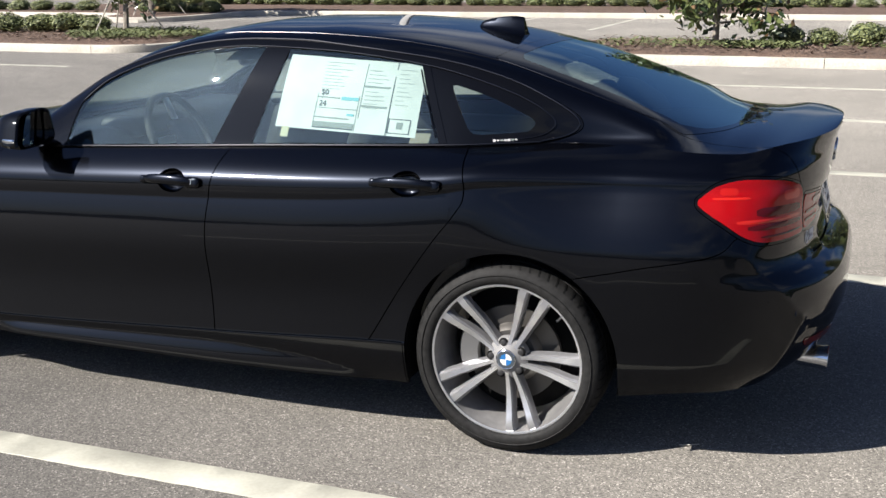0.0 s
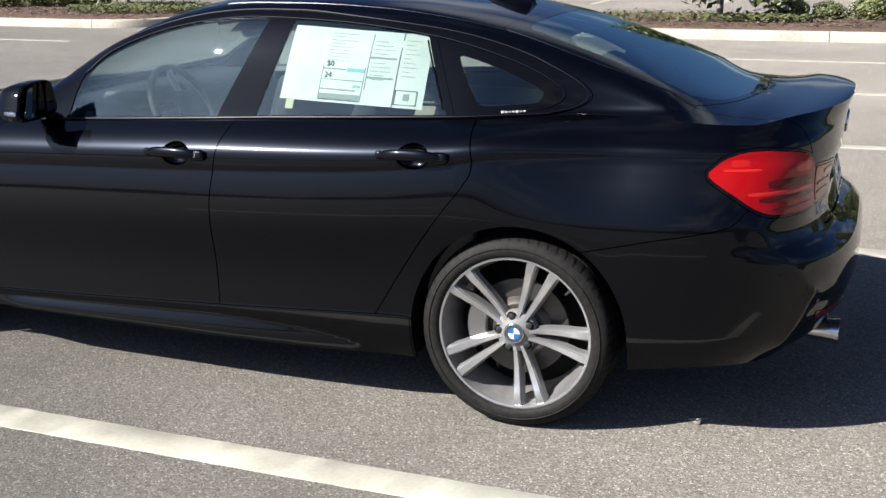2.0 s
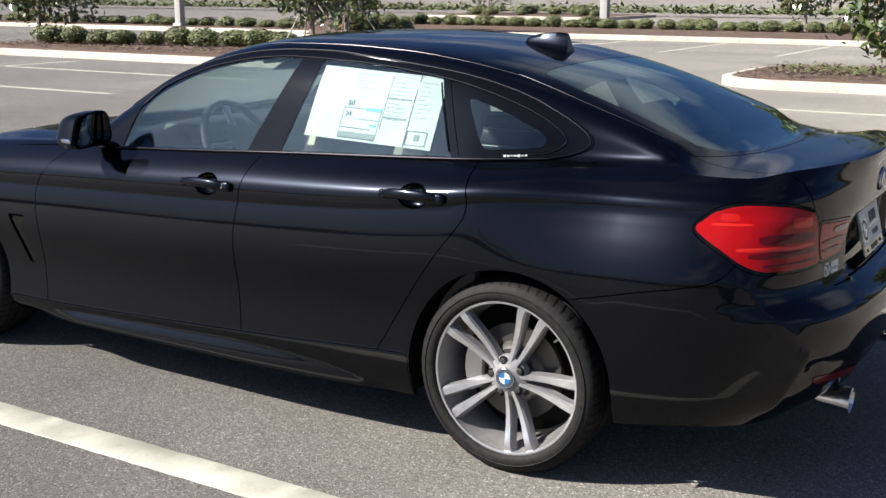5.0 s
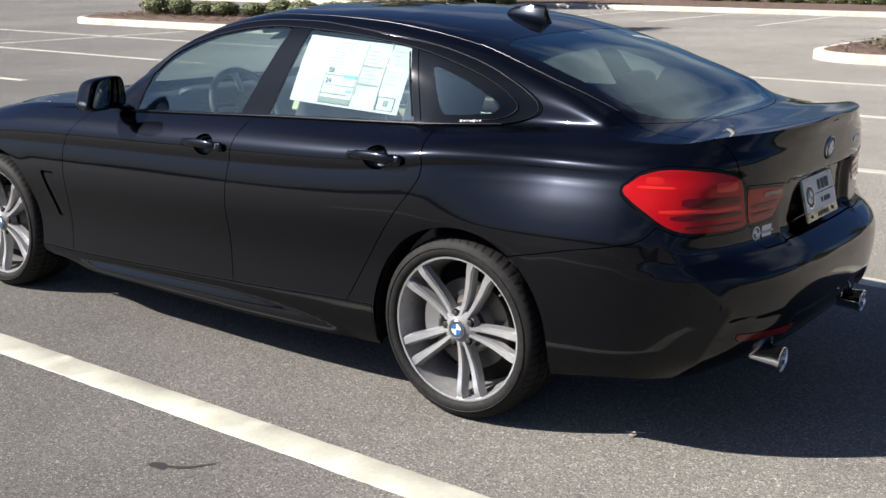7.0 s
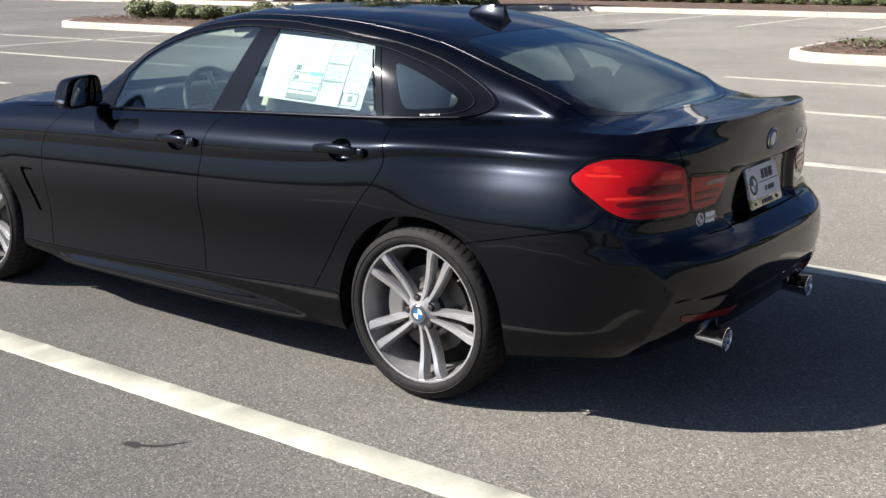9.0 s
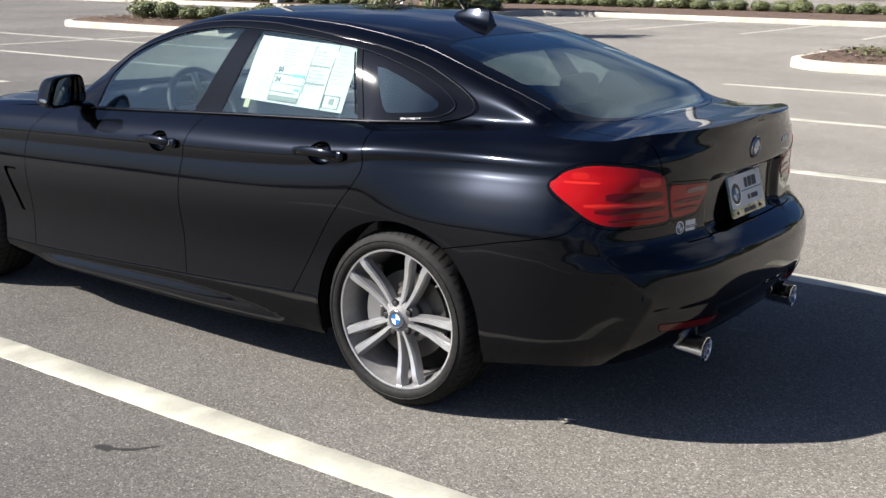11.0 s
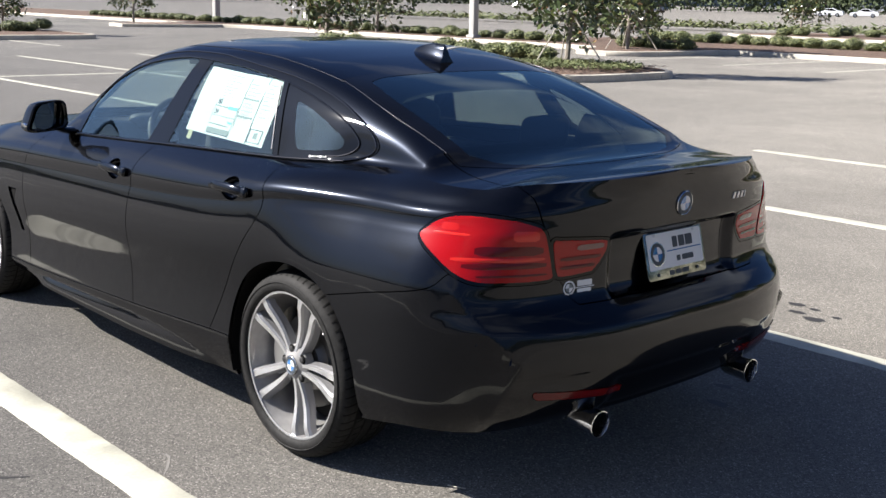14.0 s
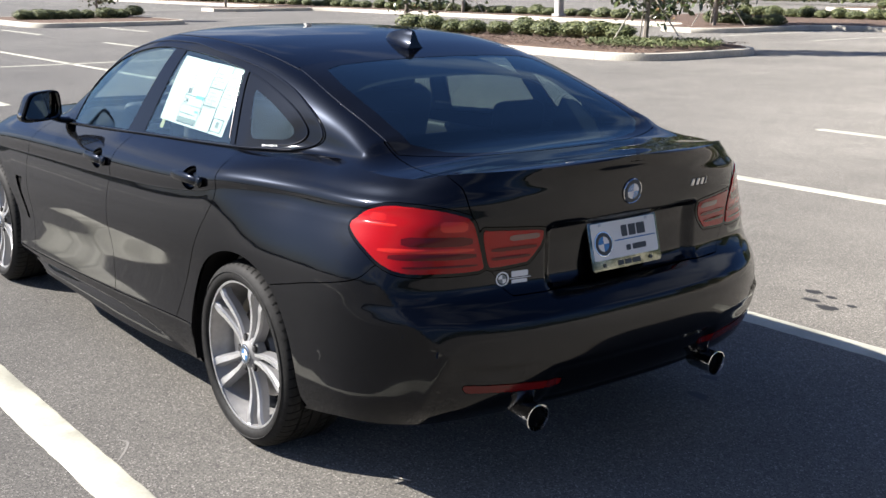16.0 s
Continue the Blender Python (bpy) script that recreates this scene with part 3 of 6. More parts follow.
def poly(points):
    """Signed distance (minus inside) to a closed outline."""
    P = np.array(points, float)
    Q = np.roll(P, -1, 0)
    def f(x, y):
        x, y = np.asarray(x, float), np.asarray(y, float)
        best = np.full(x.shape, 1e9)
        odd = np.zeros(x.shape, bool)
        for (x0, y0), (x1, y1) in zip(P, Q):
            dx, dy = x1 - x0, y1 - y0
            t = np.clip(((x - x0) * dx + (y - y0) * dy) / (dx * dx + dy * dy + 1e-18), 0, 1)
            best = np.minimum(best, (x - x0 - t * dx) ** 2 + (y - y0 - t * dy) ** 2)
            cross = ((y0 > y) != (y1 > y)) & (x < (x1 - x0) * (y - y0) / (y1 - y0 + 1e-18) + x0)
            odd ^= cross
        return np.where(odd, -1, 1) * np.sqrt(best)
    return f


def dense(lo, hi, n, extra=()):
    return np.unique(np.concatenate([np.linspace(lo, hi, n), *[np.linspace(*e) for e in extra]]))


low = Cutter(0, dense(-4.19, END, 330, ((0.4, END, 150),)), np.unique(np.concatenate([np.linspace(0, 1, 76), np.linspace(0.19, 0.215, 8), np.linspace(0.755, 0.79, 9)])))
top = Cutter(1, dense(-4.19, 1.6495, 330, ((0.4, 1.6495, 90),)), np.linspace(1, 2, 72))

# curves of the joints
front_gap = keyed([(0.2, -2.20), (0.31, -2.205), (0.53, -2.21), (0.74, -2.232), (0.85, -2.17), (0.95, -2.06)])
pillar_gap = keyed([(0.3, -1.104), (0.5, -1.113), (0.668, -1.118), (0.81, -1.106), (0.899, -1.090), (0.954, -1.072), (1.0, -1.050)])
rear_gap = keyed([(0.30, -0.525), (0.35, -0.491), (0.535, -0.377), (0.737, -0.234), (0.82, -0.170), (0.868, -0.144), (0.90, -0.142), (0.945, -0.150), (0.985, -0.163), (1.04, -0.176)])
bumper_line = keyed([(0.12, 0.607), (0.25, 0.640), (0.46, 0.686), (0.60, 0.711), (0.72, 0.738), (0.745, 0.750), (0.79, 0.785), (0.86, 0.80), (1.12, 0.80), (1.165, 0.752), (1.20, 0.70), (1.23, 0.679), (1.65, 0.679)])

for cx, cz, r in ARCHES:
    low.cut(lambda a, p, cx=cx, cz=cz, r=r: np.where(p[..., 2] > cz, np.hypot(p[..., 0] - cx, p[..., 2] - cz), np.abs(p[..., 0] - cx)) - r, "hole", ("body",))
low.groove(lambda a, p: np.maximum(np.maximum(p[..., 2] - sill_z(a), -2.44 - p[..., 0]), p[..., 0] + 0.36), "skirt", ("body",), 0.0015)
low.groove(lambda a, p: np.maximum(front_gap(p[..., 2]) - p[..., 0], p[..., 0] - pillar_gap(p[..., 2])), "door_front", ("body",))
low.groove(lambda a, p: np.maximum(pillar_gap(p[..., 2]) - p[..., 0], p[..., 0] - rear_gap(p[..., 2])), "door_rear", ("body",))
for hx, hz in ((-1.262, 0.862), (-0.345, 0.905)):
    low.cut(lambda a, p, hx=hx, hz=hz: np.hypot((p[..., 0] - hx) / 0.060, (p[..., 2] - hz) / 0.042) - 1, "cup", ("door_front", "door_rear"))
lamp_out = poly(spline([(0.652, 0.882), (0.674, 0.909), (0.73, 0.939), (0.83, 0.954), (0.98, 0.948), (1.068, 0.930), (1.096, 0.915), (1.112, 0.875), (1.131, 0.79), (1.128, 0.768), (1.08, 0.764), (0.985, 0.764), (0.885, 0.767), (0.815, 0.787), (0.745, 0.827)], 6))
lamp_in = poly(spline([(1.134, 0.878), (1.16, 0.882), (1.23, 0.877), (1.31, 0.870), (1.325, 0.862), (1.318, 0.823), (1.282, 0.780), (1.26, 0.774), (1.17, 0.769), (1.151, 0.777), (1.143, 0.81)], 6))
low.groove(lambda a, p: np.minimum(lamp_out(a, p[..., 2]), lamp_in(a, p[..., 2])) - 0.011, "lamp_frame", ("body",), 0.0012)
low.cut(lambda a, p: lamp_out(a, p[..., 2]), "lamp_outer", ("lamp_frame",))
low.cut(lambda a, p: lamp_in(a, p[..., 2]), "lamp", ("lamp_frame",))
low.groove(lambda a, p: np.maximum(p[..., 2] - bumper_line(a), 0.12 - p[..., 0]), "bumper", ("body",), 0.0018)
lid_side = keyed([(0.6, 1.17), (0.76, 1.15), (0.92, 1.102), (0.957, 1.09), (1.004, 1.075), (1.04, 1.027), (1.07, 0.985)])
low.groove(lambda a, p: lid_side(p[..., 2]) - a, "lid", ("body",))
reflector = poly(spline([(-0.655, 0.435), (-0.60, 0.432), (-0.34, 0.412), (-0.325, 0.40), (-0.335, 0.386), (-0.60, 0.405), (-0.645, 0.412)], 4))
low.groove(lambda a, p: np.maximum(reflector(p[..., 1], p[..., 2]), 0.7 - p[..., 0]), "reflector", ("bumper",), 0.0012)
vent = poly([(-2.412, 0.634), (-2.30, 0.636), (-2.335, 0.575), (-2.266, 0.432), (-2.303, 0.428), (-2.375, 0.57)])
low.cut(lambda a, p: vent(p[..., 0], p[..., 2]), "vent", ("body",))

# windows, in the side view
outer = poly(spline([(-1.96, 0.965), (-1.89, 1.075), (-1.675, 1.212), (-1.42, 1.30), (-1.17, 1.342), (-0.90, 1.347), (-0.72, 1.335), (-0.34, 1.292), (-0.10, 1.240), (0.06, 1.180), (0.155, 1.132), (0.188, 1.100), (0.180, 1.072), (0.135, 1.050), (0.07, 1.036), (-0.02, 1.024)], 6, closed=False) + [(-0.02, 0.9), (-1.96, 0.9)])
inner = poly(spline([(-1.80, 0.93), (-1.77, 1.11), (-1.66, 1.195), (-1.42, 1.278), (-1.15, 1.320), (-0.90, 1.321), (-0.62, 1.304), (-0.347, 1.268), (-0.13, 1.215), (0.01, 1.165), (0.085, 1.122), (0.108, 1.096), (0.096, 1.070), (0.05, 1.050), (-0.02, 1.042)], 6, closed=False) + [(-0.02, 0.9), (-1.80, 0.9)])
clear_quarter = poly(spline([(-0.262, 1.205), (-0.245, 1.210), (-0.16, 1.186), (-0.07, 1.152), (0.015, 1.112), (0.032, 1.094), (0.022, 1.074), (-0.005, 1.066), (-0.14, 1.055), (-0.170, 1.060), (-0.20, 1.095)], 5))
b_lo = lambda p: -1.142 + (p[..., 2] - 0.985) * 0.43
b_hi = lambda p: -0.987 + (p[..., 2] - 0.988) * 0.27
d_lo = lambda p: -0.280 + (p[..., 2] - 1.028) * -0.43
d_hi = lambda p: -0.252 + (p[..., 2] - 1.028) * -0.43
belt_in = lambda a, p: belt_z(a) + 0.010 - p[..., 2]
top.groove(lambda a, p: np.maximum(outer(p[..., 0], p[..., 2]), p[..., 1] + 0.3), "trim", ("body",), 0.001)
top.cut(lambda a, p: np.maximum(inner(p[..., 0], p[..., 2]), belt_in(a, p)), "pane", ("trim",))
top.cut(lambda a, p: p[..., 0] - b_lo(p), "pane_front", ("pane",))
top.cut(lambda a, p: p[..., 0] - b_hi(p), "pillar", ("pane",))
top.cut(lambda a, p: p[..., 0] - d_lo(p), "pane_rear", ("pane",))
top.cut(lambda a, p: p[..., 0] - d_hi(p), "divider", ("pane",))
top.cut(lambda a, p: clear_quarter(p[..., 0], p[..., 2]), "pane_quarter", ("pane",))
# rear window and windscreen, seen from above
win_y = keyed([(-0.25, 0.545), (-0.15, 0.552), (0.147, 0.576), (0.53, 0.585), (0.7, 0.588)])
win_top = lambda y: -0.132 - 0.02 * (y / 0.56) ** 4
win_low = lambda y: 0.676 - 0.45 * y ** 2 - 0.4 * y ** 6
def rear_window(a, p):
    x, y = p[..., 0], np.abs(p[..., 1])
    return np.maximum(np.maximum(win_top(y) - x, x - win_low(y)), y - win_y(x))
top.groove(rear_window, "frit", ("body",), 0.0015)
top.cut(lambda a, p: rear_window(a, p) + 0.030 + 0.035 * ease(np.abs(p[..., 1]), 0.40, 0.53) + 0.02 * ease(p[..., 0], 0.10, -0.10), "pane_back", ("frit",))
scr_y = keyed([(-2.1, 0.66), (-1.7, 0.60), (-1.25, 0.53)])
screen = lambda a, p: np.maximum(np.maximum(-2.04 + 0.12 * p[..., 1] ** 2 - p[..., 0], p[..., 0] + 1.30 - 0.10 * p[..., 1] ** 2), np.abs(p[..., 1]) - scr_y(p[..., 0]))
top.cut(screen, "pane_screen", ("body",))
# lid seen from above
lid_y = keyed([(0.4, 0.592), (0.62, 0.597), (0.8, 0.61), (1.0, 0.59)])
top.groove(lambda a, p: np.maximum(np.abs(p[..., 1]) - lid_y(p[..., 0]), 0.44 - p[..., 0]), "lid", ("body",))
top.groove(lambda a, p: np.maximum(np.abs(p[..., 1]) - 0.78, p[..., 0] + 2.09 - 0.10 * p[..., 1] ** 2), "bonnet", ("body",))

lamps = {}
car = thing("car", "glossy black four-door fastback coupe, clean and new, parked on asphalt", "car")
for flip in (False, True):
    both = (low, top)
    panel("body_shell", both, ("body",), PAINT, car, mirror=flip)
    panel("side_skirt", both, ("skirt",), PAINT, car, mirror=flip)
    panel("rear_bumper", both, ("bumper",), PAINT, car, mirror=flip)
    door_f = panel("front_door", both, ("door_front",), PAINT, car, mirror=flip)
    door_r = panel("rear_door", both, ("door_rear",), PAINT, car, mirror=flip)
    panel("boot_lid", both, ("lid",), PAINT, car, mirror=flip)
    panel("bonnet", both, ("bonnet",), PAINT, car, mirror=flip)
    panel("window_trim", both, ("trim",), TRIM, car, "gloss black window surround", mirror=flip, offset=0.003, flange=0.02)
    panel("b_pillar", both, ("pillar",), TRIM, car, "gloss black pillar cover", mirror=flip, offset=0.002, flange=0.01)
    panel("window_divider", both, ("divider",), TRIM, car, "gloss black divider bar", mirror=flip, offset=0.004, flange=0.02)
    panel("front_window", both, ("pane_front",), GLASS, car, "clear side glass", mirror=flip, flange=0)
    panel("rear_window", both, ("pane_rear",), GLASS, car, "clear side glass", mirror=flip, flange=0)
    panel("quarter_border", both, ("pane",), TRIM, car, "black printed glass border", mirror=flip, offset=0.0005, flange=0.006)
    panel("quarter_window", both, ("pane_quarter",), GLASS, car, "clear quarter glass", mirror=flip, flange=0)
    panel("back_window_border", both, ("frit",), TRIM, car, "black glass border", mirror=flip, offset=0.001, flange=0.01)
    panel("back_window", both, ("pane_back",), DARKGLASS, car, "tinted back glass", mirror=flip, flange=0)
    panel("windscreen", both, ("pane_screen",), GLASS, car, "clear windscreen", mirror=flip, flange=0)
    panel("lining", both, ("body", "skirt", "bumper", "door_front", "door_rear", "lid", "bonnet", "drop", "lamp", "lamp_outer", "lamp_frame", "reflector"), INNER, car, "dark inner shell", mirror=flip, offset=-0.02, flange=0)
    panel("lamp_surround", both, ("lamp_frame",), TRIM, car, "black lamp surround", mirror=flip, offset=0.001, flange=0.01)
    panel("fender_vent", both, ("vent",), INNER, car, "black air outlet behind the front wheel", mirror=flip, offset=-0.012, flange=0)
    lamps[flip] = panel("tail_lamp", both, ("lamp_outer",), RED, car, "red tail lamp lens", mirror=flip, offset=0.004, flange=0.03)
    lamps[flip, "lid"] = panel("lid_lamp", both, ("lamp",), RED, car, "red lamp on the boot lid", mirror=flip, offset=0.003, flange=0.03)
    panel("bumper_reflector", both, ("reflector",), REDDEEP, car, "red reflector strip", mirror=flip, offset=0.002, flange=0.01)

# ---- the car's details ----
def on_side(x, z):
    """Place and normal on the left side at x, z."""
    a = np.full(400, float(x))
    s = np.linspace(0, 1, 400)
    p = lower(a, s)
    i = int(np.argmin(np.abs(p[:, 2] - z)))
    return Vector(p[i]), Vector(skin_normals(0, a[i:i + 1], s[i:i + 1])[0])


def on_rear(y, z):
    """Place and normal on the rear face at y, z (y minus on the left)."""
    a = np.linspace(0.8, END, 600)
    best = None
    for _ in range(1):
        s = np.linspace(0, 1, 300)
        A, S = np.meshgrid(a, s, indexing="ij")
        p = lower(A.ravel(), S.ravel())
        i = int(np.argmin((p[:, 1] + abs(y)) ** 2 + (p[:, 2] - z) ** 2))
        best = p[i], skin_normals(0, A.ravel()[i:i + 1], S.ravel()[i:i + 1])[0]
    f = Vector((1, 1 if y <= 0 else -1, 1))
    return Vector(best[0]) * f, Vector(best[1]) * f


def on_top(x, z):
    """Place and normal on the left windows at x, z."""
    a = np.full(500, float(x))
    s = np.linspace(1, 1.7, 500)
    p = upper(a, s)
    i = int(np.argmin(np.abs(p[:, 2] - z)))
    return Vector(p[i]), Vector(skin_normals(1, a[i:i + 1], s[i:i + 1])[0])


def facing(p, n, up=(0, 0, 1)):
    """A matrix at p whose z axis is n and whose y axis is up the surface."""
    n = Vector(n).normalized()
    x = Vector(up).cross(n).normalized()
    y = n.cross(x)
    m = Matrix((x, y, n)).transposed().to_4x4()
    m.translation = p
    return m


def disc_bm(r, thick, m, steps=40, bevel=0.0):
    return slab([(r * math.cos(t), r * math.sin(t)) for t in (2 * math.pi * k / steps for k in range(steps))], thick, m, bevel)


def sector(r, t0, t1, thick, m, steps=10):
    return slab([(0, 0)] + [(r * math.cos(t), r * math.sin(t)) for t in np.linspace(t0, t1, steps)], thick, m)


def badge(name, r, m, parent, label, deep=0.006):
    """A round badge: chrome rim, dark ring, blue and white quarters."""
    b = part(name, lathe([(r, 0), (r, deep * 0.7), (r * 0.95, deep), (r * 0.9, deep * 0.8), (0.0001, deep * 0.8)], 40, "Z"), CHROME, parent, label)
    b.matrix_basis = m
    part("badge_ring", lathe([(r * 0.91, deep * 0.8), (r * 0.89, deep * 1.05), (r * 0.62, deep * 1.05), (r * 0.6, deep * 0.8)], 40, "Z"), INK, b)
    for k in range(4):
        part("badge_quarter", sector(r * 0.6, math.pi / 2 * k, math.pi / 2 * (k + 1), deep * 1.1, Matrix()), BLUE if k % 2 else WHITE, b, smooth=False)
    return b


# wheels, hub on the y axis, the outer face towards minus y
def make_wheel():
    rim = part("wheel", lathe([(0.2625, -0.005), (0.266, -0.001), (0.266, 0.012), (0.255, 0.03), (0.235, 0.07), (0.228, 0.20), (0.245, 0.225), (0.250, 0.225), (0.233, 0.20), (0.233, 0.118), (0.2385, 0.112), (0.240, 0.072), (0.2445, 0.066), (0.2475, 0.032), (0.2515, 0.026), (0.2535, 0.004), (0.2575, -0.004)], 96, closed=True), BARREL, car, "silver alloy wheel with five double spokes")
    part("rim_lip", lathe([(0.2535, -0.0050), (0.2600, -0.0068), (0.2662, -0.0050), (0.2668, 0.0005), (0.2640, -0.0010), (0.2540, -0.0025)], 96, closed=True), WHEEL, rim, "bright machined rim edge")
    tyre = [(0.258, 0.006), (0.262, -0.010), (0.272, -0.018), (0.285, -0.020), (0.300, -0.016), (0.314, -0.007), (0.323, 0.004), (0.3275, 0.018), (0.329, 0.03)]
    for k in range(4):
        y = 0.042 + 0.042 * k
        tyre += [(0.3305, y), (0.3215, y + 0.002), (0.3215, y + 0.009), (0.3305, y + 0.011)]
    tyre += [(0.329, 0.20), (0.320, 0.225), (0.300, 0.24), (0.27, 0.235), (0.255, 0.22)]
    t = part("tyre", lathe(tyre, 120), TYRE, rim, "black low-profile tyre")
    bm = bmesh.new()
    for k in range(62):
        ang = 2 * math.pi * k / 62
        for run in (((-0.004, 0.3168), (0.004, 0.3230), (0.011, 0.3258), (0.018, 0.3278), (0.030, 0.3294), (0.041, 0.3308)), ((0.054, 0.3308), (0.083, 0.3308)), ((0.138, 0.3308), (0.167, 0.3308))):
            ring = []
            for y, r in run:
                for da in (-0.0085, 0.0085):
                    q = ang + 0.9 * (y - run[0][0]) + da
                    ring.append(bm.verts.new(((r + 0.0008) * math.cos(q), y - 0.0006, (r + 0.0008) * math.sin(q))))
            for i in range(0, len(ring) - 2, 2):
                bm.faces.new((ring[i], ring[i + 1], ring[i + 3], ring[i + 2]))
    tagged(part("tread", bm, RUBBER, t, smooth=False), kind="stuff")
    # maker's relief on the sidewall
    part("sidewall_ring", lathe([(0.292, -0.0195), (0.294, -0.0215), (0.296, -0.0185)], 96), TYRE, t)
    for k in range(5):
        mid = radians(67 + 72 * k)
        for side in (-1, 1):
            bm = bmesh.new()
            rings = []
            for i in range(13):
                f = i / 12
                r = 0.040 + 0.216 * f
                off = side * (0.0105 + 0.0325 * f)
                w = 0.0082 + 0.0100 * f + 0.003 * max(0, f - 0.85) / 0.15
                y = 0.012 - 0.004 * math.sin(math.pi * f) * 1.0 + 0.014 * math.sin(math.pi * min(1, f * 1.2)) - 0.012 * f
                depth = 0.040 - 0.010 * f
                ring = []
                for dx, dy in ((-w - 0.004, depth), (-w - 0.001, 0.018), (-w, 0.009), (-0.62 * w, 0), (0.62 * w, 0), (w, 0.009), (w + 0.001, 0.018), (w + 0.004, depth)):
                    c = Vector((r, y + dy, off + dx))
                    ring.append((c.x * math.cos(mid) - c.z * math.sin(mid), c.y, c.x * math.sin(mid) + c.z * math.cos(mid)))
                rings.append(ring)
            for j in range(7):
                strip = [(bm.verts.new(ring[j]), bm.verts.new(ring[j + 1])) for ring in rings]
                for p, q in zip(strip, strip[1:]):
                    f = bm.faces.new((p[0], p[1], q[1], q[0]))
                    f.material_index = 0 if j == 3 else 1
            bmesh.ops.recalc_face_normals(bm, faces=bm.faces)
            s = part("spoke", bm, WHEEL, rim)
            s.data.materials.append(WHEELGREY)
        b = mid + radians(36)
        # flat black disc paints the shade of the bolt's pocket; none is cut
        part("bolt_recess", lathe([(0.0165, 0.0165), (0.0165, 0.0150), (0.0001, 0.0150)], 20, at=(0.056 * math.cos(b), 0, 0.056 * math.sin(b))), INNER, rim)
        part("wheel_bolt", lathe([(0.0105, 0.03), (0.0105, 0.010), (0.0085, 0.009), (0.0001, 0.009)], 18, at=(0.056 * math.cos(b), 0, 0.056 * math.sin(b))), DASH, rim)
    part("hub", lathe([(0.072, 0.05), (0.070, 0.024), (0.062, 0.0175), (0.044, 0.011), (0.036, 0.004), (0.0345, 0.0055), (0.0001, 0.0055)], 60), HUBGREY, rim)
    badge("hub_badge", 0.0335, Matrix.Translation((0, 0.004, 0)) @ pose(0, 0, 0, 90), rim, "round blue and white hub cap", 0.004)
    part("valve", tube([(0.243 * math.cos(0.72), 0.03, 0.243 * math.sin(0.72)), (0.225 * math.cos(0.72), 0.012, 0.225 * math.sin(0.72))], 0.004), SATIN, rim)
    part("brake_disc", lathe([(0.165, 0.105), (0.165, 0.085), (0.105, 0.085), (0.10, 0.075), (0.085, 0.06), (0.04, 0.06)], 64), DISC, rim, "grey steel brake disc")
    bm = bmesh.new()
    rings = []
    for i in range(13):
        ang = radians(146 + 5.2 * i)
        h = 0.004 if i in (0, 12) else 0
        rings.append([bm.verts.new((r * math.cos(ang), y, r * math.sin(ang))) for r, y in ((0.112 + h, 0.062 + h), (0.118, 0.052 + h), (0.178, 0.052 + h), (0.184 - h, 0.060 + h), (0.184 - h, 0.118), (0.112 + h, 0.118))])
    for a, b in zip(rings, rings[1:]):
        for k in range(6):
            bm.faces.new((a[k], a[(k + 1) % 6], b[(k + 1) % 6], b[k]))
    bm.faces.new(rings[0]), bm.faces.new(rings[-1][::-1])
    bmesh.ops.recalc_face_normals(bm, faces=bm.faces)
    part("caliper", bm, SATIN, rim, "grey brake caliper")
    part("dust_shield", lathe([(0.225, 0.15), (0.17, 0.13), (0.05, 0.12)], 48), INNER, rim)
    return rim


WHEEL_Y = 0.888
wheel = make_wheel()
wheel.matrix_basis = pose(0, -WHEEL_Y, 0.3305)
for x, y, turn in ((-2.81, -WHEEL_Y + 0.01, 0), (0, WHEEL_Y, 180), (-2.81, WHEEL_Y - 0.01, 180)):
    copy_thing(wheel, pose(x, y, 0.3305, 0, 24 if x else 0, turn))
# wheel housings and floor
for cx, cz, r in ARCHES:
    for side in (-1, 1):
        bm = bmesh.new()
        rings = []
        for y in (None, 0.60):
            ring = []
            for t in np.linspace(-0.26, math.pi + (0.3 if cx > -1 else 0.05), 40):
                px, pz = cx + (r + 0.004) * math.cos(t), cz + (r + 0.004) * math.sin(t)
                ring.append(bm.verts.new((px, side * (y or -on_side(px, max(pz, 0.3))[0].y - 0.004), pz)))
            rings.append(ring)
        for i in range(39):
            bm.faces.new((rings[0][i], rings[0][i + 1], rings[1][i + 1], rings[1][i]))
        bm.faces.new(rings[1])
        part("wheel_housing", bm, INNER, car, "black wheel-arch liner")
part("floor_pan", box((3.4, 1.36, 0.05), (-1.52, 0, 0.245), 0.01), INNER, car, "black underbody")
part("rear_valance", box((0.40, 1.1, 0.05), (0.60, 0, 0.35), 0.02), INNER, car, "black underbody")
part("fire_wall", box((0.04, 1.45, 0.7), (-2.15, 0, 0.6)), INNER, car)
part("boot_wall", box((0.04, 1.35, 0.66), (0.02, 0, 0.58)), INNER, car)

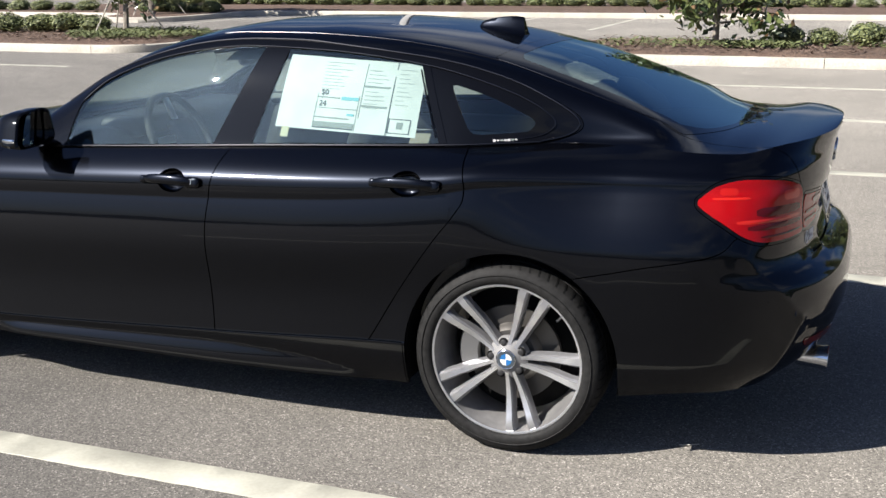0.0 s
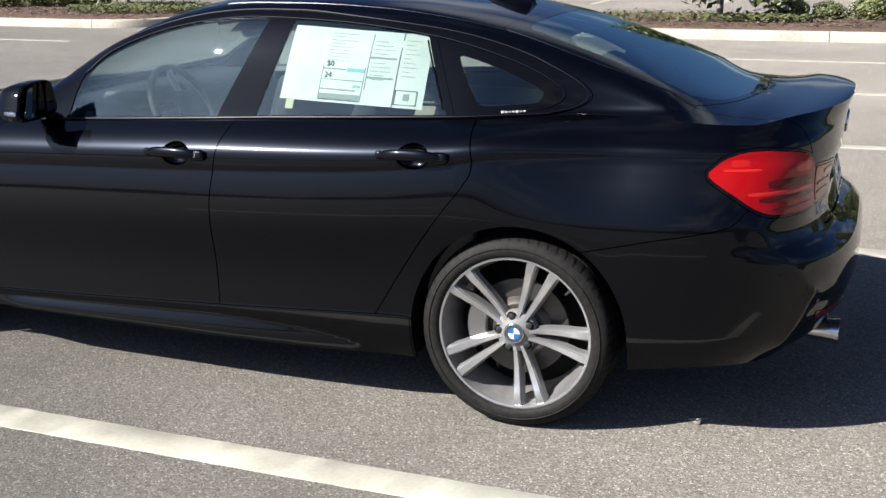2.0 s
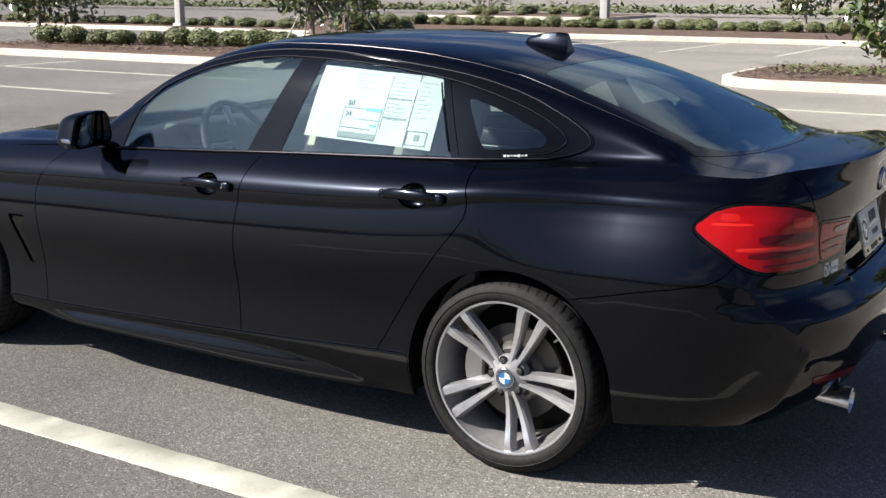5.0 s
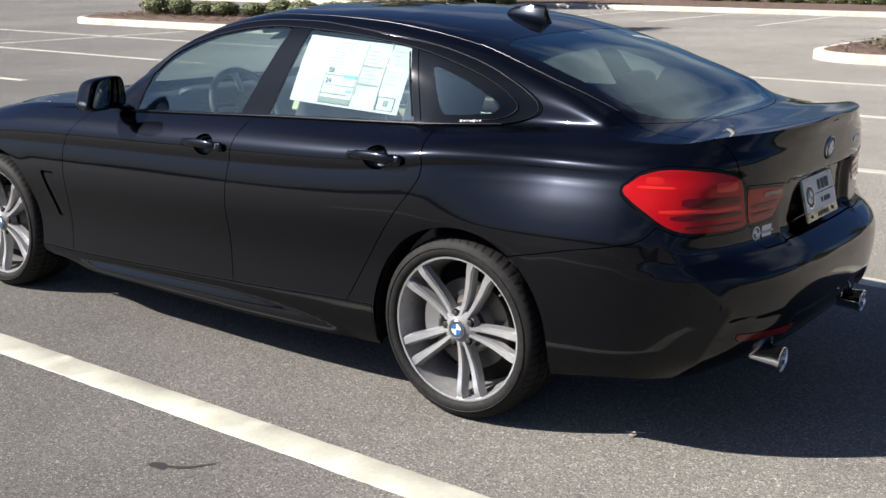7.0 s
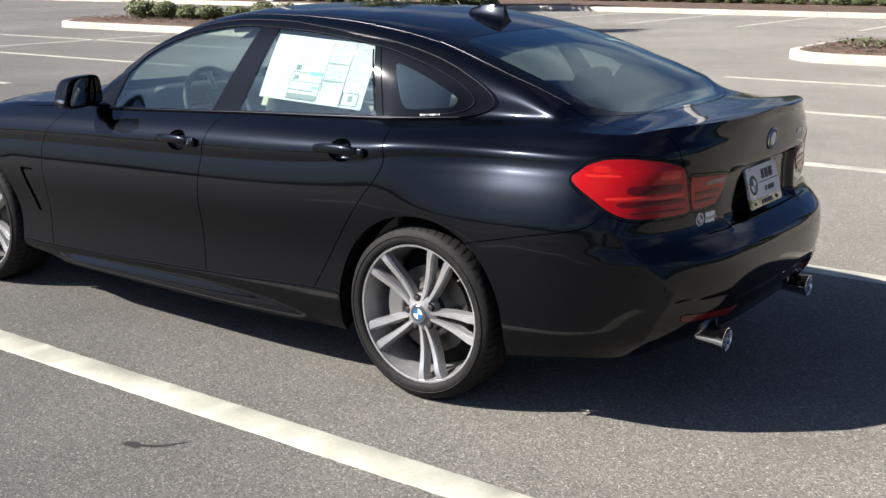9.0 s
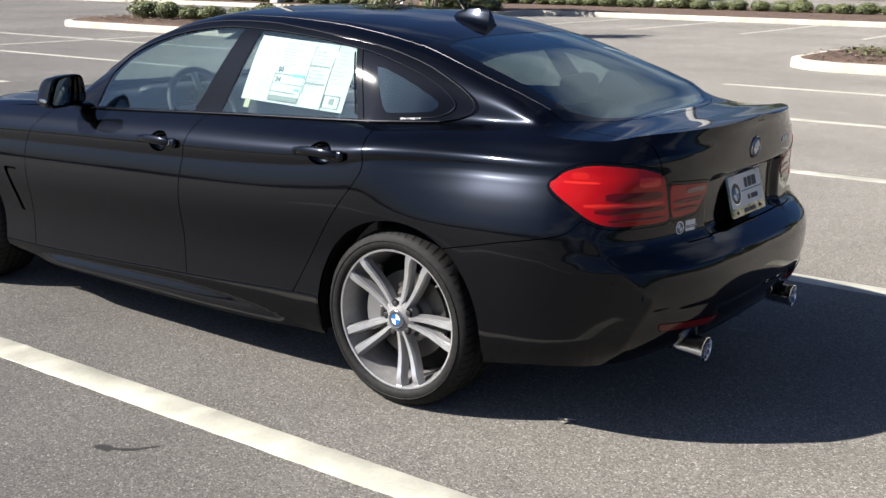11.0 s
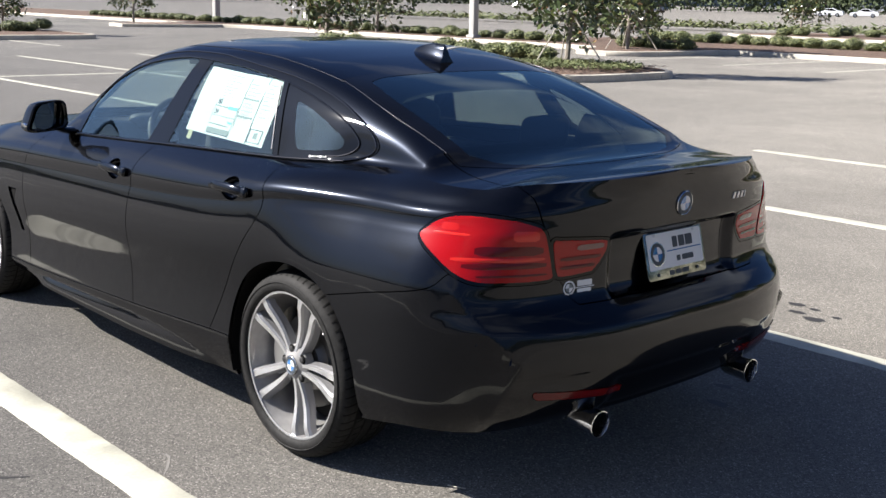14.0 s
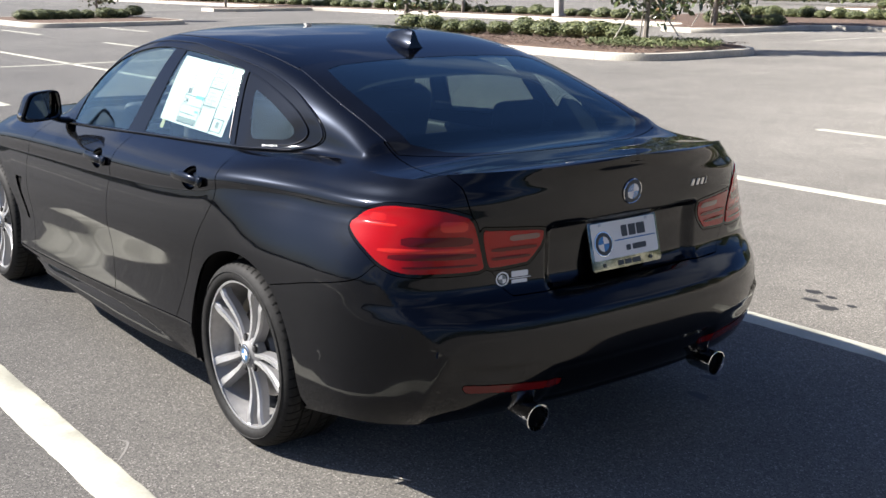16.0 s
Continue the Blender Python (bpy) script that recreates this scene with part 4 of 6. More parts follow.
# door handles
def handle(x, z, keyhole):
    p, n = on_side(x, z)
    m = facing(p, n)
    door = [o for o in car.children if o.name.startswith("front_door" if keyhole else "rear_door")][0]
    cup = bmesh.new()
    edge = [on_side(x + 0.0605 * math.cos(t), z + 0.0425 * math.sin(t))[0] for t in (2 * math.pi * k / 40 for k in range(40))]
    mid = sum(edge, Vector()) / 40
    rings = []
    for f in (1.0, 0.97, 0.9, 0.8, 0.65, 0.45, 0.2):
        rings.append([cup.verts.new(mid.lerp(e, f) - n * 0.030 * (1 - f ** 4) ** 0.5) for e in edge])
    for p_, q_ in zip(rings, rings[1:]):
        for k in range(40):
            cup.faces.new((p_[k], p_[(k + 1) % 40], q_[(k + 1) % 40], q_[k]))
    cup.faces.new(rings[-1])
    bmesh.ops.recalc_face_normals(cup, faces=cup.faces)
    part("handle_cup", cup, PAINT, door, "shallow grip hollow")
    bm = bmesh.new()
    rings = []
    for i in range(17):
        f = i / 16 * 2 - 1
        lift = 0.032 - 0.022 * abs(f) ** 3
        w, h = 0.0085 * (1 - 0.3 * abs(f) ** 4), 0.0175 * (1 - 0.40 * abs(f) ** 4)
        rings.append([bm.verts.new(m @ Vector((f * 0.112, 0.004 * (1 - f * f) + h * math.sin(t), lift + w * math.cos(t)))) for t in (2 * math.pi * k / 16 for k in range(16))])
    for a, b in zip(rings, rings[1:]):
        for k in range(16):
            bm.faces.new((a[k], a[(k + 1) % 16], b[(k + 1) % 16], b[k]))
    bm.faces.new(rings[0][::-1]), bm.faces.new(rings[-1])
    bar = part("door_handle", bm, PAINT, door, "black pull handle")
    bm = box((0.058, 0.040, 0.026), m @ Matrix.Translation((0.098, 0.0, 0.008)), 0.012, 4)
    part("handle_base", bm, PAINT, bar)
    bm = box((0.040, 0.028, 0.018), m @ Matrix.Translation((-0.108, 0.0, 0.006)), 0.008, 3)
    part("handle_base", bm, PAINT, bar)
    if keyhole:
        part("keyhole", disc_bm(0.0085, 0.003, m @ Matrix.Translation((0.094, 0.001, 0.0205)) @ Matrix.Diagonal((0.8, 1.25, 1, 1))), SATIN, bar)


handle(-1.262, 0.862, True)
handle(-0.345, 0.905, False)

# outside mirrors: a squared housing that tapers forwards, the glass set in its rear face
for side in (-1, 1):
    def rim_point(t, f):
        """Outline of the housing at angle t; f runs from the nose (0) to the rear face (1)."""
        grow = (1 - (1 - f) ** 2.6) ** 0.5
        c, s_ = math.cos(t), math.sin(t)
        q = (abs(c) ** 5 + abs(s_) ** 5) ** (-1 / 5)
        u, v = q * c, q * s_
        y = 0.918 + (0.080 * u - 0.030 * v * max(0, u)) * grow + 0.012 * (1 - f)
        z = 1.030 + (0.066 * v - 0.010 * u) * grow
        return Vector((-1.975 + 0.145 * f - 0.020 * u * f - 0.012 * v * f, side * y, z))
    bm = bmesh.new()
    n = 40
    rings = [[bm.verts.new(rim_point(2 * math.pi * k / n, f)) for k in range(n)] for f in (0.003, 0.02, 0.06, 0.12, 0.2, 0.32, 0.46, 0.62, 0.8, 0.93, 1.0)]
    mid = sum((v.co for v in rings[-1]), Vector()) / n
    rings.append([bm.verts.new(v.co.lerp(mid, 0.10) + Vector((0.004, 0, 0))) for v in rings[-1]])
    rings.append([bm.verts.new(v.co.lerp(mid, 0.05) + Vector((-0.016, 0, 0))) for v in rings[-1]])
    for a, b in zip(rings, rings[1:]):
        for k in range(n):
            bm.faces.new((a[k], a[(k + 1) % n], b[(k + 1) % n], b[k]))
    bm.faces.new(rings[0])
    bmesh.ops.recalc_face_normals(bm, faces=bm.faces)
    face = [v.co.copy() for v in rings[-1]]
    head = part("wing_mirror", bm, TRIM, car, "black wing mirror housing")
    tilt_n = Vector((0.95, side * -0.21, 0.03)).normalized()
    centre = sum(face, Vector()) / n + Vector((0.006, 0, 0))
    gl = bmesh.new()
    gl.faces.new([gl.verts.new(v - Vector((1, 0, 0)) * ((v - centre).dot(tilt_n) / tilt_n.x)) for v in face])
    gl.normal_update()
    if gl.faces[:][0].normal.x < 0:
        bmesh.ops.reverse_faces(gl, faces=gl.faces)
    part("mirror_glass", gl, MIRROR, head, "mirror glass", smooth=False)
    bm = bmesh.new()
    rows = []
    for f in np.linspace(0, 1, 6):
        y, z, w, h = 0.79 + 0.10 * f, 0.955 + 0.035 * f * f, 0.060 - 0.012 * f, 0.018 - 0.003 * f
        rows.append([bm.verts.new((-1.885 + w * math.cos(t), side * y, z + h * math.sin(t))) for t in (2 * math.pi * k / 16 for k in range(16))])
    for a, b in zip(rows, rows[1:]):
        for k in range(16):
            bm.faces.new((a[k], a[(k + 1) % 16], b[(k + 1) % 16], b[k]))
    bmesh.ops.recalc_face_normals(bm, faces=bm.faces)
    part("mirror_stalk", bm, TRIM, head)
    part("indicator", box((0.060, 0.016, 0.018), pose(-1.872, side * 1.010, 0.992, 0, 0, side * 10), 0.006), CHROME, head, "slim indicator strip")

# shark-fin aerial: broad at the foot, swept to a blunt upright tail
bm = bmesh.new()
rings = []
for i in range(18):
    f = i / 17
    x = -0.400 + 0.198 * f
    z0 = float(roof_z(x)) - 0.006
    h = 0.076 * (f ** 0.50) * (1 - 0.06 * max(0, f - 0.8) / 0.2) + 0.004
    w = 0.046 * math.sin(math.pi * (0.07 + 0.62 * f)) ** 0.85
    ring = []
    for u, v in ((-1.35, 0), (-1.08, 0.06), (-0.78, 0.18), (-0.50, 0.42), (-0.33, 0.70), (-0.17, 0.94), (0, 1.0), (0.17, 0.94), (0.33, 0.70), (0.50, 0.42), (0.78, 0.18), (1.08, 0.06), (1.35, 0)):
        ring.append(bm.verts.new((x - 0.014 * v * f * f, u * w, z0 + h * v - (0.004 * u * u if v == 0 else 0))))
    rings.append(ring)
for a, b in zip(rings, rings[1:]):
    for k in range(12):
        bm.faces.new((a[k], a[k + 1], b[k + 1], b[k]))
bm.faces.new(rings[-1]), bm.faces.new(rings[0])
bmesh.ops.recalc_face_normals(bm, faces=bm.faces)
part("aerial_fin", bm, PAINT, car, "black shark-fin roof aerial")

# exhaust tips
for side in (-1, 1):
    tip = part("exhaust_tip", lathe([(0.030, -0.12), (0.040, -0.10), (0.0415, -0.02), (0.0455, -0.004), (0.046, 0.0), (0.043, 0.001), (0.040, -0.012), (0.0385, -0.06)], 48, "X"), CHROME, car, "polished round exhaust tip")
    tip.matrix_basis = pose(0.998, side * 0.418, 0.299, 0, 3, 0) @ Matrix.Scale(0.97, 4)
    part("exhaust_bore", lathe([(0.0385, -0.05), (0.030, -0.06), (0.0001, -0.06)], 32, "X"), INNER, tip)
    part("exhaust_pipe", lathe([(0.028, -0.5), (0.028, -0.10)], 24, "X"), INNER, tip)

# number plate with its bright surround
plate_at = Matrix.Translation((0.930, 0, 0.782)) @ pose(0, 0, 0, 0, -14.5, 0) @ Matrix(((0, 0, 1, 0), (1, 0, 0, 0), (0, 1, 0, 0), (0, 0, 0, 1)))
def round_rect(w, h, r, n=5):
    return [(sx * (w / 2 - r) + r * math.cos(t), sy * (h / 2 - r) + r * math.sin(t)) for sx, sy, t0 in ((1, 1, 0), (-1, 1, 90), (-1, -1, 180), (1, -1, 270)) for t in (radians(t0 + 90 * k / (n - 1)) for k in range(n))]
GOLD = grain(material("chromed_surround", (0.2, 0.2, 0.17), 0.2, 1.0), 30, (0.09, 0.10, 0.075), (0.40, 0.41, 0.35))
board = part("number_plate", slab(round_rect(0.314, 0.160, 0.012), 0.006, plate_at, 0.002), GOLD, car, "white dealer plate in a chromed surround")
lift = lambda x, y, z: plate_at @ Matrix.Translation((x, y, z))
part("plate_face", slab(round_rect(0.292, 0.118, 0.008), 0.0015, lift(0, 0.012, 0.0062)), WHITE, board, "white face with blue and black print", smooth=False)
badge("plate_badge", 0.040, lift(-0.098, 0.004, 0.0078), board, "printed round badge", 0.0012)
part("plate_bar", slab(round_rect(0.185, 0.0035, 0.0015), 0.0008, lift(0.045, 0.008, 0.0079)), BLUE, board, smooth=False)
for x, y, w, h in ((0.000, 0.035, 0.026, 0.036), (0.036, 0.035, 0.032, 0.036), (0.076, 0.035, 0.038, 0.036), (0.010, -0.020, 0.020, 0.018), (0.060, -0.020, 0.062, 0.018)):
    part("plate_bar", slab(round_rect(w, h, 0.003), 0.0008, lift(x, y, 0.0079)), INK, board, smooth=False)
for x, w in ((-0.032, 0.026), (0.002, 0.030), (0.040, 0.036)):
    part("plate_bar", slab(round_rect(w, 0.015, 0.002), 0.0008, lift(x, -0.064, 0.0064)), INK, board, smooth=False)
for x in (-0.105, 0.105):
    for y in (-0.064, 0.066):
        part("plate_screw", disc_bm(0.006, 0.003, lift(x, y, 0.0062), 16), SATIN if y > 0 else INK, board)

# badges on the lid
p, n = on_rear(0.0, 0.952)
badge("lid_badge", 0.041, facing(p - n * 0.001, n), car, "round blue and white lid badge", 0.007)
for k, (w, h) in enumerate(((0.015, 0.021), (0.015, 0.021), (0.015, 0.021), (0.005, 0.021))):
    p, n = on_rear(0.302 + 0.027 * k - (0.005 if k == 3 else 0), 0.945)
    q = part("model_badge", slab([(-w / 2 - 0.004, -h / 2), (w / 2 - 0.004, -h / 2), (w / 2 + 0.004, h / 2), (-w / 2 + 0.004, h / 2)], 0.003, facing(p, n), 0.001), SATIN, car, "small chrome badge characters")
p, n = on_rear(-0.490, 0.731)
m = facing(p + n * 0.0008, n)
st = part("dealer_sticker", lathe([(0.0225, 0), (0.0225, 0.0006), (0.018, 0.0008), (0.0175, 0.0)], 32, "Z"), WHITE, car, "small white dealer sticker")
st.matrix_basis = m
for k in range(4):
    part("sticker_quarter", sector(0.014, math.pi / 2 * k, math.pi / 2 * (k + 1), 0.0006, Matrix()), WHITE if k % 2 else GREYINK, st, smooth=False)
for x, y, w, h in ((0.060, 0.009, 0.058, 0.018), (0.062, -0.004, 0.075, 0.003), (0.058, -0.014, 0.055, 0.011)):
    p2, n2 = on_rear(-0.490 + x, 0.731 + y)
    part("sticker_bar", slab(round_rect(w, h, 0.002), 0.0006, m.inverted() @ facing(p2 + n2 * 0.0008, n2)), WHITE, st, smooth=False)

# price sheet behind the rear side glass
SHEET = ((-0.908, 1.058), (-0.368, 1.039), (-0.362, 1.276), (-0.891, 1.303))
def sheet_at(u, v, lift=0.0):
    (x0, z0), (x1, z1), (x2, z2), (x3, z3) = SHEET
    x = (1 - v) * ((1 - u) * x0 + u * x1) + v * ((1 - u) * x3 + u * x2)
    z = (1 - v) * ((1 - u) * z0 + u * z1) + v * ((1 - u) * z3 + u * z2)
    p, n = on_top(x, z)
    return p - n * (0.007 - lift)
def sheet_patch(name, u0, u1, v0, v1, lift, mat, parent, label="", nu=12, nv=8):
    bm = bmesh.new()
    g = [[bm.verts.new(sheet_at(u0 + (u1 - u0) * i / nu, v0 + (v1 - v0) * j / nv, lift)) for j in range(nv + 1)] for i in range(nu + 1)]
    for i in range(nu):
        for j in range(nv):
            bm.faces.new((g[i][j], g[i + 1][j], g[i + 1][j + 1], g[i][j + 1]))
    return part(name, bm, mat, parent, label)
sheet = tagged(sheet_patch("price_sheet", 0, 1, 0, 1, 0.0, PAPER, None), "white printed price sheet taped inside the rear side window", "sign")
for u0, u1, v0, v1, mat in ((0.79, 0.797, 0.0, 1.0, INK), (0.27, 0.56, 0.05, 0.12, GREYINK), (0.27, 0.56, 0.03, 0.045, INK), (0.27, 0.52, 0.17, 0.185, GREYINK), (0.27, 0.57, 0.305, 0.313, GREYINK),
                            (0.44, 0.565, 0.43, 0.475, BLUEINK), (0.27, 0.43, 0.445, 0.46, GREYINK), (0.58, 0.77, 0.36, 0.385, GREYINK), (0.58, 0.77, 0.63, 0.655, GREYINK), (0.58, 0.585, 0.2, 0.95, GREYINK),
                            (0.265, 0.268, 0.03, 0.5, GREYINK), (0.565, 0.568, 0.03, 0.5, GREYINK), (0.50, 0.55, 0.22, 0.25, BLUEINK), (0.80, 0.955, 0.225, 0.235, INK), (0.80, 0.807, 0.04, 0.23, INK), (0.948, 0.955, 0.04, 0.23, INK), (0.80, 0.955, 0.035, 0.045, INK),
                            (0.86, 0.90, 0.10, 0.19, GREYINK)):
    sheet_patch("printed_bar", u0, u1, v0, v1, 0.0012, mat, sheet, nu=6, nv=3)
for r in range(9):
    sheet_patch("printed_bar", 0.60, 0.60 + 0.15 * (0.6 + 0.4 * math.sin(r * 2.3) ** 2), 0.86 - 0.055 * r - (0.07 if r > 3 else 0), 0.868 - 0.055 * r - (0.07 if r > 3 else 0), 0.0012, FAINTINK, sheet, nu=4, nv=1)
    sheet_patch("printed_bar", 0.28, 0.28 + 0.2 * (0.5 + 0.5 * math.cos(r * 1.7) ** 2), 0.93 - 0.045 * r, 0.937 - 0.045 * r, 0.0012, FAINTINK, sheet, nu=4, nv=1)
    sheet_patch("printed_bar", 0.82, 0.82 + 0.11 * (0.5 + 0.5 * math.cos(r * 1.1) ** 2), 0.90 - 0.06 * r, 0.907 - 0.06 * r, 0.0012, FAINTINK, sheet, nu=4, nv=1)
for words, u, v, size in (("$0", 0.285, 0.485, 0.021), ("24", 0.285, 0.335, 0.021)):
    cu = bpy.data.curves.new("printed_words", "FONT")
    cu.body, cu.size, cu.extrude = words, size * 1.35, 0.0002
    ob = new("printed_words", cu)
    cu.materials.append(INK)
    p = sheet_at(u, v, 0.0)
    a_, b_ = sheet_at(u + 0.1, v), sheet_at(u, v + 0.1)
    xd = (a_ - p).normalized()
    zd = xd.cross(b_ - p).normalized()
    yd = zd.cross(xd)
    mm = Matrix((xd, yd, zd)).transposed().to_4x4()
    mm.translation = p + zd * 0.0022
    dg = ob.matrix_basis = mm
    ob.parent = sheet

# tape tabs at the sheet's foot
TAPE = material("yellow_tape", (0.27, 0.2475, 0.1275), 0.5)
for u in (0.05,):
    sheet_patch("tape_tab", u, u + 0.055, -0.13, 0.01, 0.001, TAPE, sheet, nu=3, nv=3)
# glossy beads round the windows
def bead(points, radius, name, label):
    part(name, tube(points, radius, 8), BEAD, car, label)
def on_roof(x, y):
    """Place on the upper skin at x and half-width y."""
    lv = np.linspace(1, 2, 600)
    p = upper(np.full(600, float(x)), lv)
    i = int(np.argmin(np.abs(-p[:, 1] - y)))
    return Vector(p[i]), Vector(skin_normals(1, np.array([float(x)]), lv[i:i + 1])[0])
OUTER_EDGE = [(-1.86, 1.10), (-1.675, 1.212), (-1.42, 1.30), (-1.17, 1.342), (-0.90, 1.347), (-0.72, 1.335), (-0.34, 1.292), (-0.10, 1.240), (0.06, 1.180), (0.153, 1.132), (0.185, 1.100), (0.177, 1.073), (0.133, 1.051), (0.07, 1.037)]
INNER_EDGE = [(-1.77, 1.11), (-1.66, 1.195), (-1.42, 1.278), (-1.15, 1.320), (-0.90, 1.321), (-0.62, 1.304), (-0.347, 1.268), (-0.13, 1.215), (0.01, 1.165), (0.085, 1.122), (0.108, 1.096), (0.095, 1.071), (0.05, 1.051), (-0.01, 1.044)]
for side in (1, -1):
    turn_y = Vector((1, side, 1))
    place = lambda pn, lift: (pn[0] + pn[1] * lift) * turn_y
    bead([place(on_top(x, z), 0.003) for x, z in spline(OUTER_EDGE, 5, closed=False)], 0.0042, "window_bead", "gloss black bead round the side windows")
    bead([place(on_top(x, z), 0.003) for x, z in spline(INNER_EDGE, 5, closed=False)], 0.0030, "window_bead", "gloss black bead round the side windows")
    bead([place(on_top(x, float(belt_z(np.array(x))) + 0.004), 0.003) for x in np.linspace(-1.93, 0.07, 24)], 0.0040, "belt_strip", "gloss black strip under the side windows")
    bead([place(on_top(-0.284 - 0.43 * (z - 1.028), z), 0.005) for z in np.linspace(1.04, 1.255, 9)], 0.0032, "divider_bead", "thin seal beside the quarter window")
    bead([place(on_roof(x, float(win_y(np.array(x)))), 0.0005) for x in np.linspace(-0.13, 0.47, 16)], 0.0026, "back_window_seal", "thin seal along the back glass")
    bead([place(on_roof(x, 0.562 - 0.03 * (x + 0.5) ** 2), 0.0006) for x in np.linspace(-1.22, -0.125, 24)], 0.0020, "roof_seam", "thin seam along the roof edge")

# lettering on the quarter glass
for k in range(9):
    p, n = on_top(-0.084 + 0.0118 * k, 1.0375 + 0.0008 * k)
    part("glass_lettering", slab(round_rect(0.0100 if k in (0, 4) else 0.0090, 0.0085 if k in (0, 4) else 0.0060, 0.002), 0.0006, facing(p + n * 0.0015, n)), GREYINK if k % 3 == 2 else LETTER, car, "small white script on the glass" if k == 0 else "", smooth=False)

# lamp details
def lamp_band(a0, a1, z0, z1, mat, name, which=None, lift=0.0052):
    """A lens strip laid on both lamps between two heights."""
    na, nz = 22, 4
    s = np.linspace(0.5, 1, 2400)
    grid = []
    for i in range(na + 1):
        a = a0 + (a1 - a0) * i / na
        p = lower(np.full(2400, a), s)
        for j in range(nz + 1):
            t = j / nz
            close = min(1, 0.3 + 5 * min(i, na - i) / na) ** 0.5
            k = int(np.argmin(np.abs(p[:, 2] - (z0 + (z1 - z0) * (0.5 + (t - 0.5) * close)))))
            nn = skin_normals(0, np.array([a]), s[k:k + 1])[0]
            grid.append(p[k] + nn * (lift + 0.0008 * math.sin(math.pi * t) * min(1, 4 * i / na, 4 * (1 - i / na))))
    for flip in (False, True):
        bm = bmesh.new()
        vs = [bm.verts.new((q[0], -q[1] if flip else q[1], q[2])) for q in grid]
        for i in range(na):
            for j in range(nz):
                k = i * (nz + 1) + j
                v = (vs[k], vs[k + nz + 1], vs[k + nz + 2], vs[k + 1])
                bm.faces.new(v[::-1] if flip else v)
        part(name, bm, mat, lamps[flip] if which is None else lamps[flip, which])


lamp_band(0.88, 1.115, 0.779, 0.786, REDDEEP, "lamp_stripe", lift=0.0044)
lamp_band(0.83, 1.112, 0.803, 0.820, REDDEEP, "lamp_stripe", lift=0.0044)
lamp_band(0.87, 1.100, 0.842, 0.870, REDDEEP, "lamp_stripe", lift=0.0044)
lamp_band(0.705, 0.85, 0.897, 0.904, REDGLOW, "lamp_light_bar", lift=0.0044)
# glow at the lens's upper outer end, painted as a warm patch
lamp_band(0.735, 0.805, 0.910, 0.932, AMBERRED, "lamp_light_bar", lift=0.0044)
lamp_band(0.79, 1.105, 0.824, 0.836, REDGLOW, "lamp_light_bar", lift=0.0044)
lamp_band(1.00, 1.085, 0.885, 0.915, REDGLOW, "lamp_light_bar", lift=0.0044)
lamp_band(1.158, 1.285, 0.790, 0.800, REDDEEP, "lamp_stripe", "lid")
lamp_band(1.158, 1.305, 0.816, 0.828, REDDEEP, "lamp_stripe", "lid")
lamp_band(1.215, 1.312, 0.846, 0.864, CLEARLENS, "reversing_lamp", "lid")

# cabin
def seat(x, y, w, name="front_seat", lean=18):
    e = part(name, box((0.52, w, 0.16), (x - 0.22, y, 0.52), 0.06, 4), DASH, car, "black leather seat")
    part("seat_back", box((0.16, w * 0.96, 0.62), pose(x + 0.10, y, 0.82, 0, lean, 0), 0.06, 4), DASH, e)
    part("headrest", box((0.10, 0.25, 0.17), pose(x + 0.225, y, 1.19, 0, lean * 0.6, 0), 0.045, 4), DASH, e)
    for d in (-0.06, 0.06):
        part("headrest_post", tube([(x + 0.19, y + d, 1.05), (x + 0.22, y + d, 1.15)], 0.006), SATIN, e)
seat(-1.12, -0.37, 0.50)
seat(-1.12, 0.37, 0.50)
bench = part("rear_bench", box((0.50, 1.22, 0.18), (-0.42, 0, 0.50), 0.06, 4), DASH, car, "black leather rear bench")
part("bench_back", box((0.14, 1.24, 0.56), pose(-0.10, 0, 0.76, 0, 22, 0), 0.05, 4), DASH, bench)
for y in (-0.34, 0.34):
    part("headrest", box((0.09, 0.24, 0.13), pose(0.02, y, 1.07, 0, 10, 0), 0.04, 4), DASH, bench)
part("parcel_shelf", box((0.56, 1.24, 0.03), (0.30, 0, 0.985), 0.01), DASH, car, "black parcel shelf")
part("dashboard", box((0.44, 1.42, 0.26), (-1.90, 0, 0.86), 0.10, 5), DASH, car, "black dashboard")
part("instrument_hood", box((0.20, 0.34, 0.08), (-1.74, -0.37, 0.985), 0.035, 4), DASH, car)
part("console", box((0.9, 0.22, 0.30), (-1.35, 0, 0.46), 0.05, 3), DASH, car)
sw = part("steering_wheel", tube([(0.185 * math.cos(t), 0.185 * math.sin(t), 0) for t in (2 * math.pi * k / 40 for k in range(41))], 0.016, 12, ends=False), DASH, car, "black steering wheel")
sw.matrix_basis = pose(-1.56, -0.37, 0.93, 0, 64, 0)
part("wheel_boss", box((0.15, 0.13, 0.05), (0, 0, 0.02), 0.02, 3), DASH, sw)
for a in (0, 180, 270):
    part("wheel_spoke", box((0.12, 0.03, 0.016), pose(0.11 * math.cos(radians(a)), 0.11 * math.sin(radians(a)), 0.01, 0, 0, a), 0.005), SATIN, sw)
part("rear_view_mirror", box((0.035, 0.24, 0.07), pose(-1.42, 0, 1.235, 0, -12, 0), 0.02, 3), DASH, car, "black rear-view mirror")
